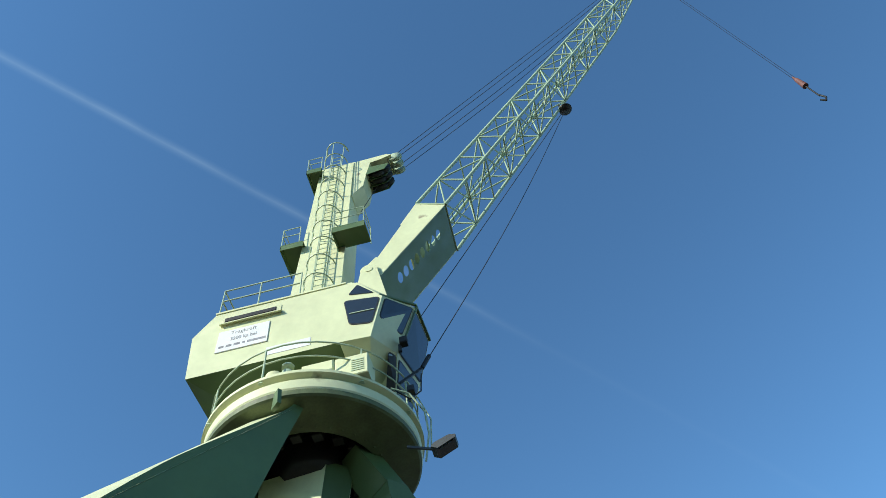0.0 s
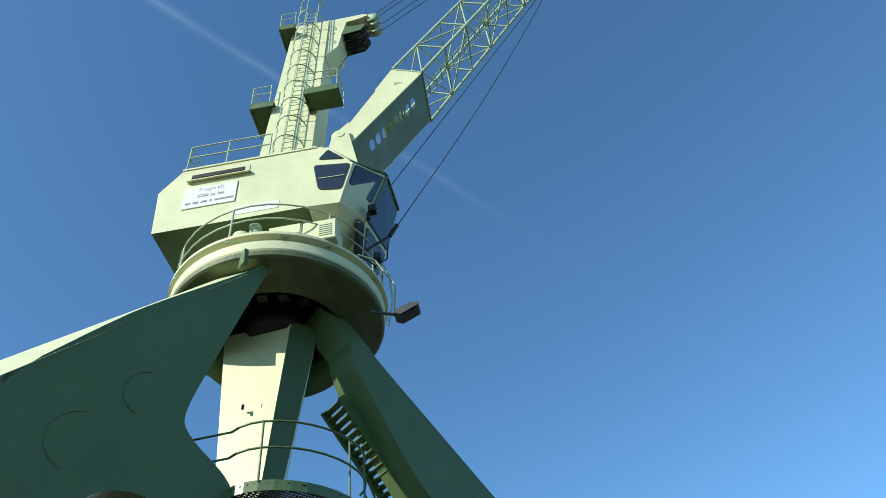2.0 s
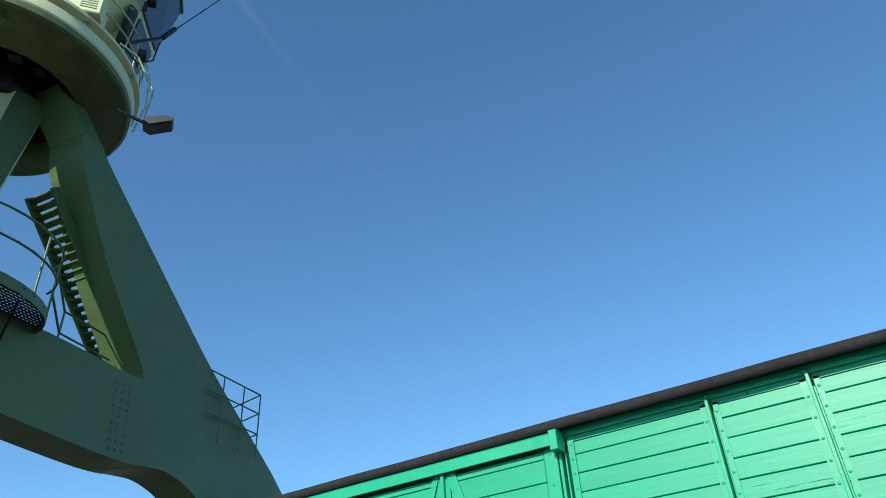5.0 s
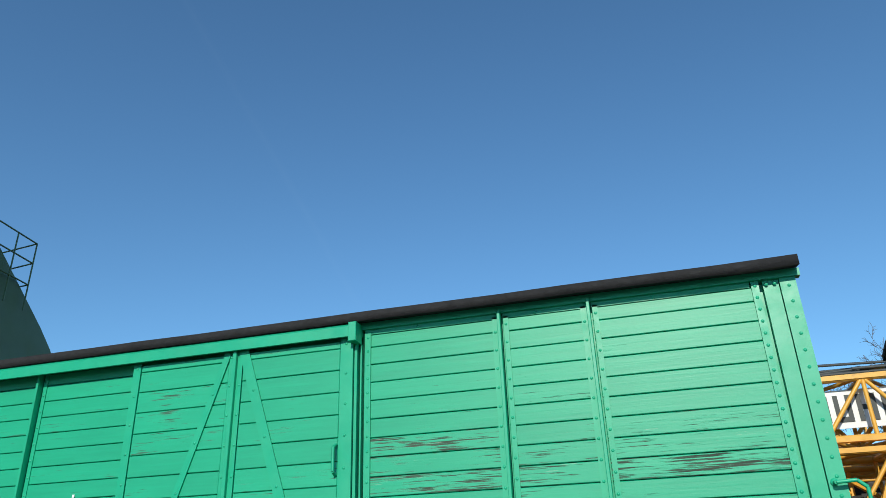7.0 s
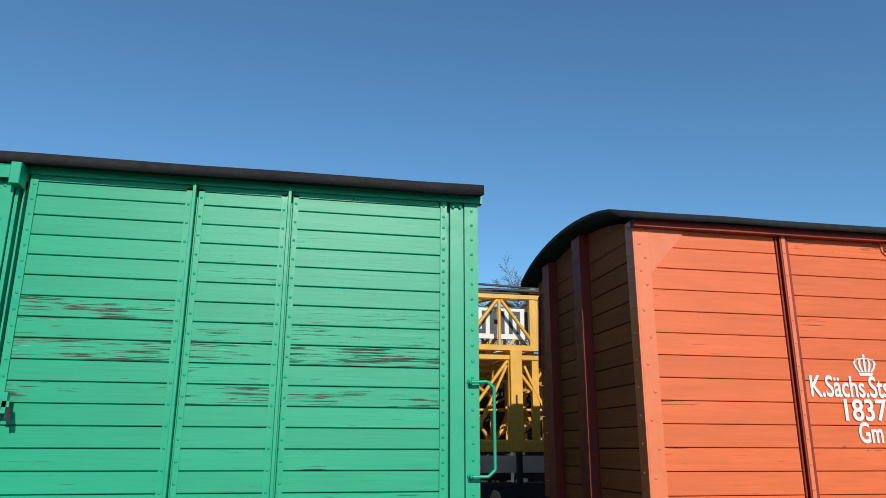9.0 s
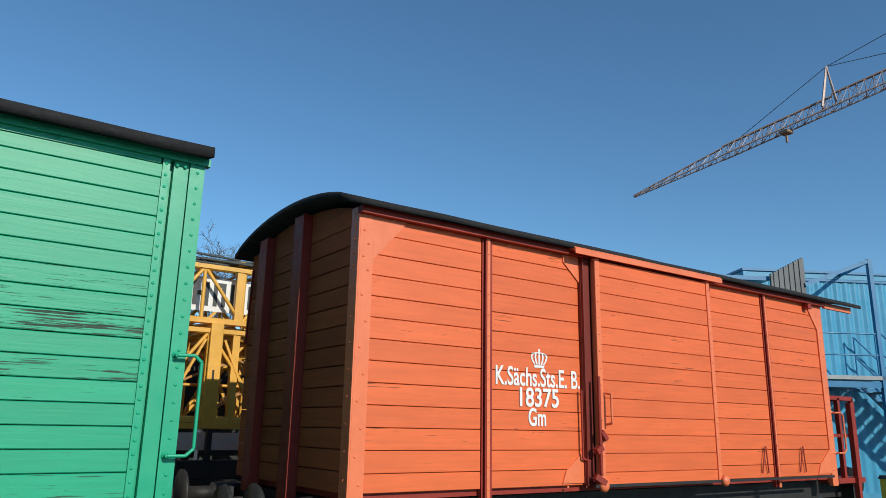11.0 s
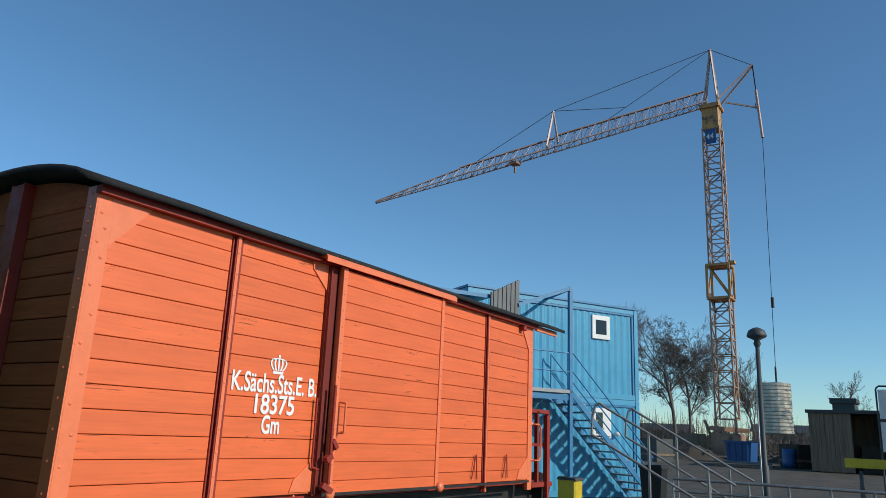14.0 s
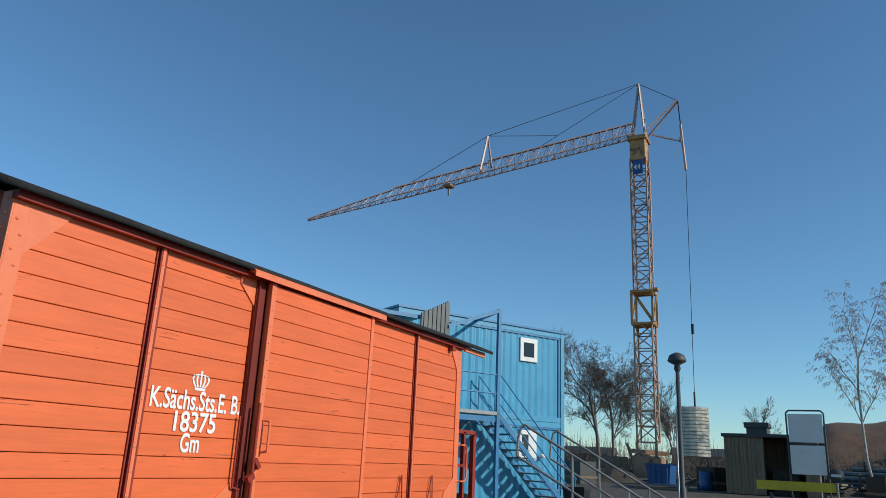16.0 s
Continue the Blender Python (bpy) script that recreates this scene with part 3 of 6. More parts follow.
def under(w, X0, X1, material):
    u = Mesh()
    for y in (0.25, 2.35):
        u.box(X0 + .05, y, 0.72, X1 - .05, y + .09, 0.92)
    for x in (X0 + .02, X1 - .12):
        u.box(x, 0.1, .68, x + .1, 2.6, .93)
    part("underframe", u, material, w, "black steel underframe")
    wheelset(w, X0 + 1.6, -0.07, material)
    wheelset(w, X1 - 1.6, -0.07, material)
    for x in (X0 + 1.6, X1 - 1.6):
        s = Mesh()
        for k in range(5):
            s.box(x - .5 + k * .06, 0.32, 0.52 + k * .018, x + .5 - k * .06, .40, 0.535 + k * .018)
        s.box(x - .12, .3, .28, x + .12, .46, .52, .01)
        for k in (-1, 1):
            s.bar((x + k * .16, .36, .72), (x + k * .09, .36, .2), .05)
        part("axle_guard", s, material, w)
    buffers(w, X0, -1, .85)
    buffers(w, X1, 1, .85)


def orange_wagon():
    w = thing("goods_wagon", "orange boarded goods wagon with white railway lettering and arched black roof", "goods wagon", "goods wagons")
    X0, X1, ZB, ZT, YB = 0.0, 6.47, 1.0, 3.06, 2.18
    lines = [2.868 - 0.1578 * k for k in range(13)]
    core = Mesh()
    core.box(X0 + .05, 0.045, ZB - .05, X1 - .05, YB - .04, ZT - .02)
    part("body", core, M_ODARK, w)
    # end wall: upright boards in the shape of the roof arch
    def arch(y, e=0.0):
        u = (y - 0.0) / YB
        return ZT - .04 + .18 * (1 - (2 * u - 1) ** 2) ** 0.8 + e
    for xe, s in ((X0, -1), (X1, 1)):
        top = Mesh()
        ys = [YB * i / 12 for i in range(13)]
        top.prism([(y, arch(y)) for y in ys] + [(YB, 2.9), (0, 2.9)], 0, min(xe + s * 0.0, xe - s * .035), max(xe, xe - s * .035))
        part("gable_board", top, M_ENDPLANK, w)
        for y in (0.93, 1.72):
            ob = part("end_post", Mesh().box(min(xe, xe + s * .085), y - .09, ZB - .1, max(xe, xe + s * .085), y - .075, arch(y) - .01).box(min(xe, xe + s * .085), y + .075, ZB - .1, max(xe, xe + s * .085), y + .09, arch(y) - .01), M_ODARK, w)
            part("flange", Mesh().box(min(xe + s * .07, xe + s * .085), y - .075, ZB - .1, max(xe + s * .07, xe + s * .085), y + .075, arch(y) - .02), M_ODARK, ob)
        c = Mesh()
        c.box(min(xe - s * .0, xe + s * .012), -0.012, ZB - .1, max(xe, xe + s * .012), 0.11, ZT)
        c.box(min(xe, xe - s * .115), -0.014, ZB - .12, max(xe, xe - s * .115), 0.03, ZT)
        ob = part("corner_post", c, M_OSTEEL, w)
        rv = Mesh()
        z = ZB + .06
        k = 0
        while z < ZT:
            rv.dome((xe - s * (.035 if k % 2 else .075), -.014, z), .014, (0, -1, 0))
            rv.dome((xe + s * .012, .05, z + .03), .014, (s, 0, 0))
            z += .19 if z < 2.5 else .1
            k += 1
        part("rivet_row", rv, M_OSTEEL, ob)
        b = part("brace_rod", Mesh().bar((xe + s * .03, YB - .1, 2.9), (xe + s * .03, YB - .04, 2.2), .02), M_ODARK, w)
    # gusset plates at the top corners of the side
    for pts in ([(0.116, 3.04), (0.43, 3.04), (0.37, 2.95), (0.116, 2.66)], [(2.06, 3.04), (2.30, 3.04), (2.30, 2.74), (2.08, 2.93)], [(6.37, 3.04), (6.15, 3.04), (6.18, 2.95), (6.37, 2.68)], [(2.30, 1.02), (2.02, 1.02), (2.06, 1.12), (2.30, 1.30)], [(6.37, 1.02), (6.07, 1.02), (6.12, 1.12), (6.37, 1.30)]):
        g = Mesh().prism(pts, 1, -0.013, 0.0)
        for px, pz in pts[:2]:
            g.dome((px * .8 + pts[3][0] * .2, -.013, pz - .03), .012, (0, -1, 0))
        part("gusset_plate", g, M_OSTEEL, w)
    part("top_rail", Mesh().box(.10, -.012, ZT - .05, 6.37, .03, ZT).dome((.47, -.012, ZT - .02), .016, (0, -1, 0)).dome((.55, -.012, ZT - .02), .016, (0, -1, 0)).dome((.66, -.012, ZT - .025), .016, (0, -1, 0)), M_OSTEEL, w)
    for x in (1.205, 5.235):
        ob = part("post", Mesh().box(x - .028, -.026, ZB - .1, x + .028, .03, ZT), M_ODARK, w, "red-brown steel upright")
        for xf in (x - .052, x + .040):
            part("post_flange", Mesh().box(xf, -.01, ZB - .1, xf + .012, .03, ZT), M_ODARK, ob)
        r = Mesh()
        z = ZB
        while z < ZT:
            r.dome((x, -.031, z), .011, (0, -1, 0))
            z += .17
        part("rivet_row", r, M_OSTEEL, ob)
        part("post_face", Mesh().box(x - .015, -.031, ZB - .1, x + .015, -.026, ZT), M_OSTEEL, ob)
    arched_roof(w, -0.16, 7.28, -0.13, YB + .10, 3.04, 0.20, 0.045, M_TAR, 0.003)
    part("eaves_board", Mesh().box(-.02, -.07, 3.00, 6.50, .0, 3.055), M_ODARK, w)
    part("brake_roof_board", Mesh().box(6.50, -.06, 2.98, 7.15, -.03, 3.05), M_OSTEEL, w)
    # sliding door
    d = part("sliding_door", Mesh().box(2.40, -.075, ZB, 4.10, -.03, 2.99), M_OSTEEL, w, "orange boarded sliding door, shut")
    part("door_stile", Mesh().box(2.385, -.105, ZB, 2.445, -.06, 3.0, .003), M_OSTEEL, d)
    part("door_stile", Mesh().box(4.045, -.105, ZB, 4.10, -.06, 3.0, .003), M_OSTEEL, d)
    for x in (2.415, 4.072):
        rivets(x, ZB + .1, 3.0, .15, -.105, .012, d, M_OSTEEL)
    part("door_jamb", Mesh().box(2.27, -.03, ZB, 2.385, .01, 3.02), M_GAP, w)
    part("jamb_rib", Mesh().box(2.275, -.055, ZB, 2.287, -.03, 3.02), M_GAP, w)
    rl = Mesh()
    rl.prism([(0.0, 3.06), (-.13, 3.06), (-.15, 3.04), (-.15, 2.995), (-.135, 2.995), (-.135, 3.035), (0, 3.035)], 0, 2.10, 4.27)
    part("door_rail", rl, M_OSTEEL, w)
    part("door_rail", Mesh().box(2.3, -.12, .985, 6.2, -.1, 1.01), M_BLACK, w)
    part("door_handle", Mesh().path([(2.46, -.11, 1.78), (2.47, -.17, 1.77), (2.47, -.17, 1.52), (2.46, -.11, 1.51)], .022, 6), M_OSTEEL, d)
    lt = Mesh()
    lt.path([(2.235, -.04, 1.80), (2.235, -.04, 1.22), (2.31, -.05, 1.20)], .02, 6)
    lt.bar((2.36, -.13, 1.92), (2.36, -.13, 1.08), .03, n=6)
    lt.bar((2.30, -.11, 1.08), (2.40, -.13, 1.02), .05).bar((2.37, -.13, 1.45), (2.43, -.13, 1.38), .04).bar((2.37, -.13, 1.32), (2.30, -.13, 1.28), .05)
    part("door_lock", lt, M_ODARK, w)
    for x in (2.40, 4.12):
        ob = part("door_roller", Mesh().lathe([(0, 0), (.05, 0), (.055, .03), (.03, .05), (0, .05)], n=12), M_OSTEEL, w)
        ob.matrix_basis = pose(x, -.10, 1.0, 90)
    for x in (4.98, 5.72):
        part("chalk_clip", Mesh().path([(x - .05, -.02, 1.05), (x + .02, -.03, 1.32), (x + .03, -.03, 1.32), (x + .07, -.02, 1.05)], .014, 6), M_ODARK, w)
    part("lamp_bracket", Mesh().box(6.08, -.08, 2.93, 6.16, -.01, 2.99, .004), M_ODARK, w)
    ladder_handle(w, 6.49, 1.25, 1.72, -.01, .04, .18, M_OSTEEL)
    crown(w, 1.775, 1.965, 0.175, -.006, M_WHITE)
    Tm = lambda x, z: pose(x, -.007, z) @ FACE  # noqa: E731
    text("lettering", "K.Sächs.Sts.E. B.", 0.215, Tm(1.772, 1.875), M_WHITE, w, "white painted railway lettering", .695, .0035)
    text("lettering", "18375", 0.215, Tm(1.76, 1.708), M_WHITE, w, "white painted wagon number", .90, .004)
    text("lettering", "Gm", 0.20, Tm(1.745, 1.548), M_WHITE, w, "white painted class letters", .68, .004)
    # brake platform beyond the end wall
    bp = Mesh()
    bp.box(6.52, .0, .9, 7.15, YB, .96)
    for y in (.05, YB - .05):
        bp.bar((7.1, y, .9), (7.1, y, 1.9), .05).bar((6.75, y, .9), (6.75, y, 1.9), .05)
    bp.bar((7.1, .05, 1.9), (7.1, YB - .05, 1.9), .05).bar((6.53, .05, 1.9), (7.1, .05, 1.9), .05).bar((6.53, .05, 1.45), (7.1, .05, 1.45), .04)
    bp.box(6.9, -.04, .15, 6.96, .02, 1.85)
    part("brake_platform", bp, M_ODARK, w, "red-brown brake platform with railings")
    under(w, X0, 7.15, M_BLACK)
    sides = [(.118, 1.15), (1.26, 2.265), (4.105, 5.18), (5.29, 6.355)]
    board_bays(w, sides, lines, ZB, ZT - .05, .0, M_OPLANK, gap=.005)
    board_bays(d, [(2.447, 4.043)], [2.842 - .1578 * k for k in range(13)], ZB, 2.985, -.095, M_OPLANK, gap=.005)
    # boards of the end wall facing the gap
    cache = {}
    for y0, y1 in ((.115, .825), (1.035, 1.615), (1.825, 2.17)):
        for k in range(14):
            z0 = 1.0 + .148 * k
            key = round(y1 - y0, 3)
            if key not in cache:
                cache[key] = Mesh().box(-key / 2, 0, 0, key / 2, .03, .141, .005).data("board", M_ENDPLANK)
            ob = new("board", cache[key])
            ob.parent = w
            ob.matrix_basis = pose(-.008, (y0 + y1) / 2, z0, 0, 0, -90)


# ------------------------------------------------------------ harbour crane
CX, CY = -15.41, -0.54


def lattice(parent, quad0, quad1, panels, chord, brace, material, label="", single=True, name="lattice_brace", taper_end=None):
    """Four chords between two quads of points and zigzag bracing on each face."""
    q0, q1 = [Vector(p) for p in quad0], [Vector(p) for p in quad1]
    for a, b in zip(q0, q1):
        part("chord", Mesh().bar(a, b, chord, n=6), material, parent)
    joined = Mesh()
    for k in range(4):
        a0, a1, b0, b1 = q0[k], q1[k], q0[(k + 1) % 4], q1[(k + 1) % 4]
        for i in range(panels):
            t0, t1 = i / panels, (i + 1) / panels
            p, q = (a0.lerp(a1, t0), b0.lerp(b1, t1)) if (i + k) % 2 else (b0.lerp(b1, t0), a0.lerp(a1, t1))
            r, s = a0.lerp(a1, t0), b0.lerp(b1, t0)
            if single:
                part(name, Mesh().bar(p, q, brace, n=6, caps=False), material, parent)
                part(name, Mesh().bar(r, s, brace, n=6, caps=False), material, parent)
            else:
                joined.bar(p, q, brace, caps=False).bar(r, s, brace, caps=False)
    if not single:
        part(name, joined, material, parent)


def railing(parent, pts, h, material, posts=True, w=0.045, mid=True, name="railing"):
    m = Mesh()
    for k in ((1.0, 0.55) if mid else (1.0,)):
        m.path([(x, y, z + h * k) for x, y, z in pts], w, 6)
    if posts:
        for x, y, z in (posts if isinstance(posts, list) else pts):
            m.bar((x, y, z), (x, y, z + h), w, n=6)
    return part(name, m, material, parent, "tubular steel railing")


def hoop(m, c, r, axis_x, n=9, w=0.045):
    """A half ring of a ladder cage, open to the mast."""
    pts = []
    for i in range(n + 1):
        a = math.pi * i / n
        pts.append((c[0] + r * math.cos(a), c[1] - r * 1.15 * math.sin(a), c[2]))
    m.path(pts, w, 5)


def ease(poly, rounds=2):
    """Cut the blunt corners of an outline so that its arches run round."""
    for _ in range(rounds):
        out = []
        for i, p in enumerate(poly):
            p, a, b = Vector(p), Vector(poly[i - 1]), Vector(poly[(i + 1) % len(poly)])
            u, v = a - p, b - p
            if u.angle(v) < radians(125):
                out.append(tuple(p))
            else:
                out += [tuple(p + u.normalized() * min(.25 * u.length, .4)), tuple(p + v.normalized() * min(.25 * v.length, .4))]
        poly = out
    return poly


def harbour_crane():
    crane = thing("harbour_crane", "pale green slewing harbour crane on a portal with a lattice jib", "crane", m=pose(CX, CY, 0))
    SUP = pose(0, 0, 0, 0, 0, 52.33)   # superstructure: x along the jib, -y the lettered side
    POR = pose(0, 0, 0, 0, 0, 8.97)    # portal: x towards the yard, y along the front frame

    def sup(name, mesh, material, parent=None, label=""):
        ob = part(name, mesh, material, parent or crane, label)
        if parent is None:
            ob.matrix_basis = SUP
        return ob

    def por(name, mesh, material, parent=None, label=""):
        ob = part(name, mesh, material, parent or crane, label)
        if parent is None:
            ob.matrix_basis = POR
        return ob

    # --- portal: front frame, one deep box plate
    front = [(-1.45, 13.2), (-1.56, 12.9), (-3.73, 10.68), (-5.40, 8.49), (-5.40, -0.2), (-4.5, -0.2), (-4.24, 5.89), (-4.1, 6.45), (-3.88, 6.86), (-3.45, 7.23), (-2.89, 7.26), (-2.3, 7.05), (-1.86, 6.76), (-1.5, 6.45), (-.65, 6.08), (1.41, 5.96), (3.4, 5.87), (4.2, 5.98), (4.62, 5.99), (5.3, 5.8), (5.76, 5.45), (6.3, 4.6), (6.6, 3.4), (6.7, -.2), (9.6, -.2), (9.5, 4.6), (8.50, 6.33), (5.3, 8.56), (1.5, 11.75), (1.38, 11.95), (.85, 11.95), (.95, 11.36), (2.18, 9.38), (3.5, 7.78), (3.55, 7.55), (3.2, 7.52), (1.88, 7.60), (.39, 7.60), (-1.45, 7.62), (-1.62, 7.92), (-2.39, 8.46), (-2.55, 8.84), (-1.94, 10.84), (-1.6, 11.97), (-1.2, 13.2)]
    front = ease(front)
    # the frame's shade is in its colour, darker than the pale flange
    fr = por("portal_frame", Mesh().prism(front, 0, 0.95, 1.85), M_CRANE_SHADE, None, "welded green portal frame with arched openings, darkened as if shaded")
    # upper flange of the leg and its end face, wider to the back
    fl = Mesh()
    for x0, e in ((1.86, 0.0), (1.80, .1)):
        fl.add([(x0, -1.5, 12.92 - e * .2), (x0, -5.42 + e, 8.49 - e * 2), (1.0, -5.84 + e, 8.91 - e * 2), (1.0, -1.82, 13.29 - e)], [(0, 1, 2, 3)])
        fl.add([(x0, -5.42 + e, 8.49 - e * 2), (x0, -5.42 + e, -.2), (1.0, -5.97 + e, -.2), (1.0, -5.84 + e, 8.91 - e * 2)], [(0, 1, 2, 3)])
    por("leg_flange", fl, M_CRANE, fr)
    for (y, z), r in (((-3.15, 9.0), .45), ((-4.0, 7.85), .52)):
        pts = [(1.862, y + r * math.cos(t), z + r * math.sin(t)) for t in np.linspace(radians(95), radians(250), 12)]
        por("weld_seam", Mesh().path(pts, .014, 5), M_CRANE_SHADE, fr)
    # riveted splice strips
    for y0, z0, y1, z1 in ((-1.45, 7.2, -1.75, 6.75), (3.1, 7.3, 3.2, 6.05)):
        m = Mesh()
        for i in range(9):
            for j in (-.16, 0, .16):
                m.dome((1.852, y0 + (y1 - y0) * i / 8 + j, z0 + (z1 - z0) * i / 8), .035, (1, 0, 0))
        por("rivet_row", m, M_CRANE_SHADE, fr)
    # floodlight clamp on the outer corner
    por("clamp", Mesh().bar((1.7, -5.5, 8.0), (1.9, -5.75, 8.25), .09).bar((1.9, -5.75, 8.25), (1.85, -5.95, 8.3), .12).bar((1.7, -5.5, 7.7), (1.9, -5.75, 8.1), .07), M_DARK, fr)
    # rear leg: diagonal tapered box
    def lv(az, d, z):
        a = radians(az)
        return Vector((-2.12 - d * math.sin(a) - CX, -4.63 + d * math.cos(a) - CY, z))
    for name, (za, zb), mt in (("rear_leg", (12.9, 3.0), M_CRANE),):
        m = Mesh()
        ring = []
        for z in (za, zb):
            k = (12.5 - z) / 3.6
            ring.append([lv(77.8 - 1.4 * k, 14.0, z), lv(71.85 + 1.26 * k, 13.2, z), lv(69.17 + 2.2 * k, 13.45, z), lv(74.5, 15.2, z)])
        v = ring[0] + ring[1]
        m.add(v, [(i, (i + 1) % 4, 4 + (i + 1) % 4, 4 + i) for i in (0, 2, 3)] + [(0, 1, 2, 3), (4, 5, 6, 7)])
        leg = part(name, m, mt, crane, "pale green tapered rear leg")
        # side turned from the sun gets the darkened green as painted shade
        part("leg_side", Mesh().add([v[1], v[2], v[6], v[5]], [(0, 1, 2, 3)]), M_CRANE_SHADE, leg, "side plate in shade-darkened green")
        for az, z in ((75.4, 10.55), (73.7, 10.6)):
            p = lv(az, 13.45, z)
            part("bracket", Mesh().bar(p, p + Vector((.08, -.03, .03)), .04).bar(p + Vector((.08, -.03, .05)), p + Vector((.08, -.03, -.05)), .05), M_DARK, leg)
    # rear cross girder, seen through the arch, with slack cables on it
    rg_ = part("rear_girder", Mesh().bar((-3.6, -3.1, 7.6), (-3.55, -1.7, 8.5), .5, .5).bar((-3.7, -3.4, 9.3), (-3.6, -1.9, 9.0), .3, .3).bar((-3.6, -2.9, 7.6), (-3.6, -2.9, 9.2), .2).bar((-3.6, -2.0, 8.3), (-3.6, -2.0, 9.0), .2), M_CRANE, crane, "pale green rear cross girder")
    rng = random.Random(31)
    cb_ = Mesh()
    for k in range(8):
        p0 = Vector((-3.4, -2.6, 8.15))
        cb_.path([p0 + Vector((rng.uniform(-.15, .15) + .05 * i, rng.uniform(-.15, .15) + .28 * i, rng.uniform(-.12, .2) + .13 * i)) for i in range(5)], .05, 5)
    part("slack_cable", cb_, M_DARK, rg_)
    lh = Mesh()
    lh.add([(.95, .85, 11.9), (.95, 1.42, 11.9), (1.84, 1.42, 11.9), (1.84, .85, 11.9), (.45, .35, 13.1), (.45, 1.0, 13.1), (1.35, 1.0, 13.1), (1.35, .35, 13.1)], [(0, 1, 2, 3), (4, 5, 6, 7)] + [(i, (i + 1) % 4, 4 + (i + 1) % 4, 4 + i) for i in range(4)])
    por("leg_head", lh, M_CRANE_SHADE, fr)
    # --- semicircular platform on the cross beam
    ctr, rad, zp = (1.82, -0.27), 1.35, 7.62
    arc = [(ctr[0] + rad * 0.70 * math.cos(t), ctr[1] + rad * math.sin(t), zp) for t in np.linspace(radians(-88), radians(88), 15)]
    sk = Mesh()
    for a, b in zip(arc, arc[1:]):
        sk.add([(*a[:2], zp - .16), (*b[:2], zp - .16), (*b[:2], zp + .03), (*a[:2], zp + .03)], [(0, 1, 2, 3)])
        sk.add([(a[0] * .99, a[1] * .99, zp - .16), (b[0] * .99, b[1] * .99, zp - .16), (b[0] * .99, b[1] * .99, zp + .03), (a[0] * .99, a[1] * .99, zp + .03)], [(3, 2, 1, 0)])
    plat = por("platform", sk, M_CRANE_SHADE, None, "semicircular service platform with grating floor")
    gr = Mesh()
    for i in range(34):
        y = ctr[1] - rad + 2 * rad * (i + .5) / 34
        half = math.sqrt(max(0, rad ** 2 - (y - ctr[1]) ** 2)) * .69
        gr.bar((ctr[0] + .02, y, zp - .03), (ctr[0] + half, y, zp - .03), .018, .03)
    for i in range(13):
        x = ctr[0] + .04 + i * .072
        half = math.sqrt(max(0.01, rad ** 2 - ((x - ctr[0]) / .70) ** 2)) * .98
        gr.bar((x, ctr[1] - half, zp - .03), (x, ctr[1] + half, zp - .03), .03, .014)
    por("grating", gr, M_DARK, plat)
    por("platform_bracket", Mesh().bar((1.85, -.9, 7.1), (2.5, -.6, 7.48), .04), M_DARK, plat)
    por("platform_bracket", Mesh().bar((1.85, .5, 7.1), (2.5, .2, 7.48), .04), M_DARK, plat)
    rp = [(x, y, z) for x, y, z in arc]
    ob = railing(plat, [arc[0], (arc[0][0] - .9, arc[0][1] - .75, zp)][::-1] + rp, 1.15, M_CRANE_SHADE, posts=[arc[3], arc[9], arc[13]])
    ob = railing(plat, [arc[13], (1.3, 1.9, 7.45), (1.2, 3.2, 7.45)], 1.0, M_CRANE_SHADE, posts=[(1.3, 1.9, 7.45)])
    # far ladder landing beyond the right leg
    rl = Mesh()
    for z in (7.45, 7.95, 8.42):
        rl.path([(1.95, 5.3, z), (1.95, 7.06, z + .03), (.9, 7.3, z)], .035, 5)
    for x, y in ((1.95, 5.75), (1.95, 6.45), (1.95, 7.06), (.9, 7.3)):
        rl.bar((x, y, 6.9), (x, y, 8.45), .035, n=5)
    por("landing_railing", rl, M_CRANE_SHADE, fr)
    # stair up the inside of the right leg
    st = Mesh()
    A, B = Vector((1.3, .98, 10.8)), Vector((1.3, 3.66, 7.88))
    for off in (0, .7):
        st.bar(A + Vector((-off, 0, 0)), B + Vector((-off, 0, 0)), .05, .2)
    stair = por("stair", st, M_CRANE_SHADE, None, "steep steel stair along the portal leg")
    for i in range(22):
        p = A.lerp(B, (i + .5) / 22)
        por("tread", Mesh().box(p.x - .7, p.y - .08, p.z - .015, p.x, p.y + .08, p.z + .015), M_CRANE_SHADE, stair)
    # --- slewing ring
    rg = Mesh()
    rg.lathe([(2.46, 13.66), (2.64, 13.72), (2.69, 13.74), (2.69, 13.82), (2.62, 13.84), (1.5, 13.85)], n=72, smooth=False)
    ring = sup("slewing_ring", rg, M_CRANE, None, "pale green circular gallery of the slewing ring")
    sup("ring_band", Mesh().lathe([(2.46, 13.66), (2.585, 13.62), (2.615, 13.58), (2.615, 13.34), (2.59, 13.30)], n=120, smooth=False), M_CRANE, ring)
    # soffit and its bolts have their shade painted into the olive
    sup("soffit", Mesh().lathe([(2.59, 13.30), (2.585, 13.17), (2.53, 13.13), (1.62, 12.94), (1.58, 12.97), (1.58, 13.4)], n=72, smooth=False), M_RING_SHADE, ring, "underside of the gallery, its olive darkened as in shade")
    sup("ring_inner", Mesh().lathe([(1.58, 13.36), (1.50, 13.36), (1.46, 13.7), (0.0, 13.7)], n=48), M_DARK, ring, "black inner wall and cover of the slewing ring")
    for i in range(36):
        an = 2 * math.pi * i / 36
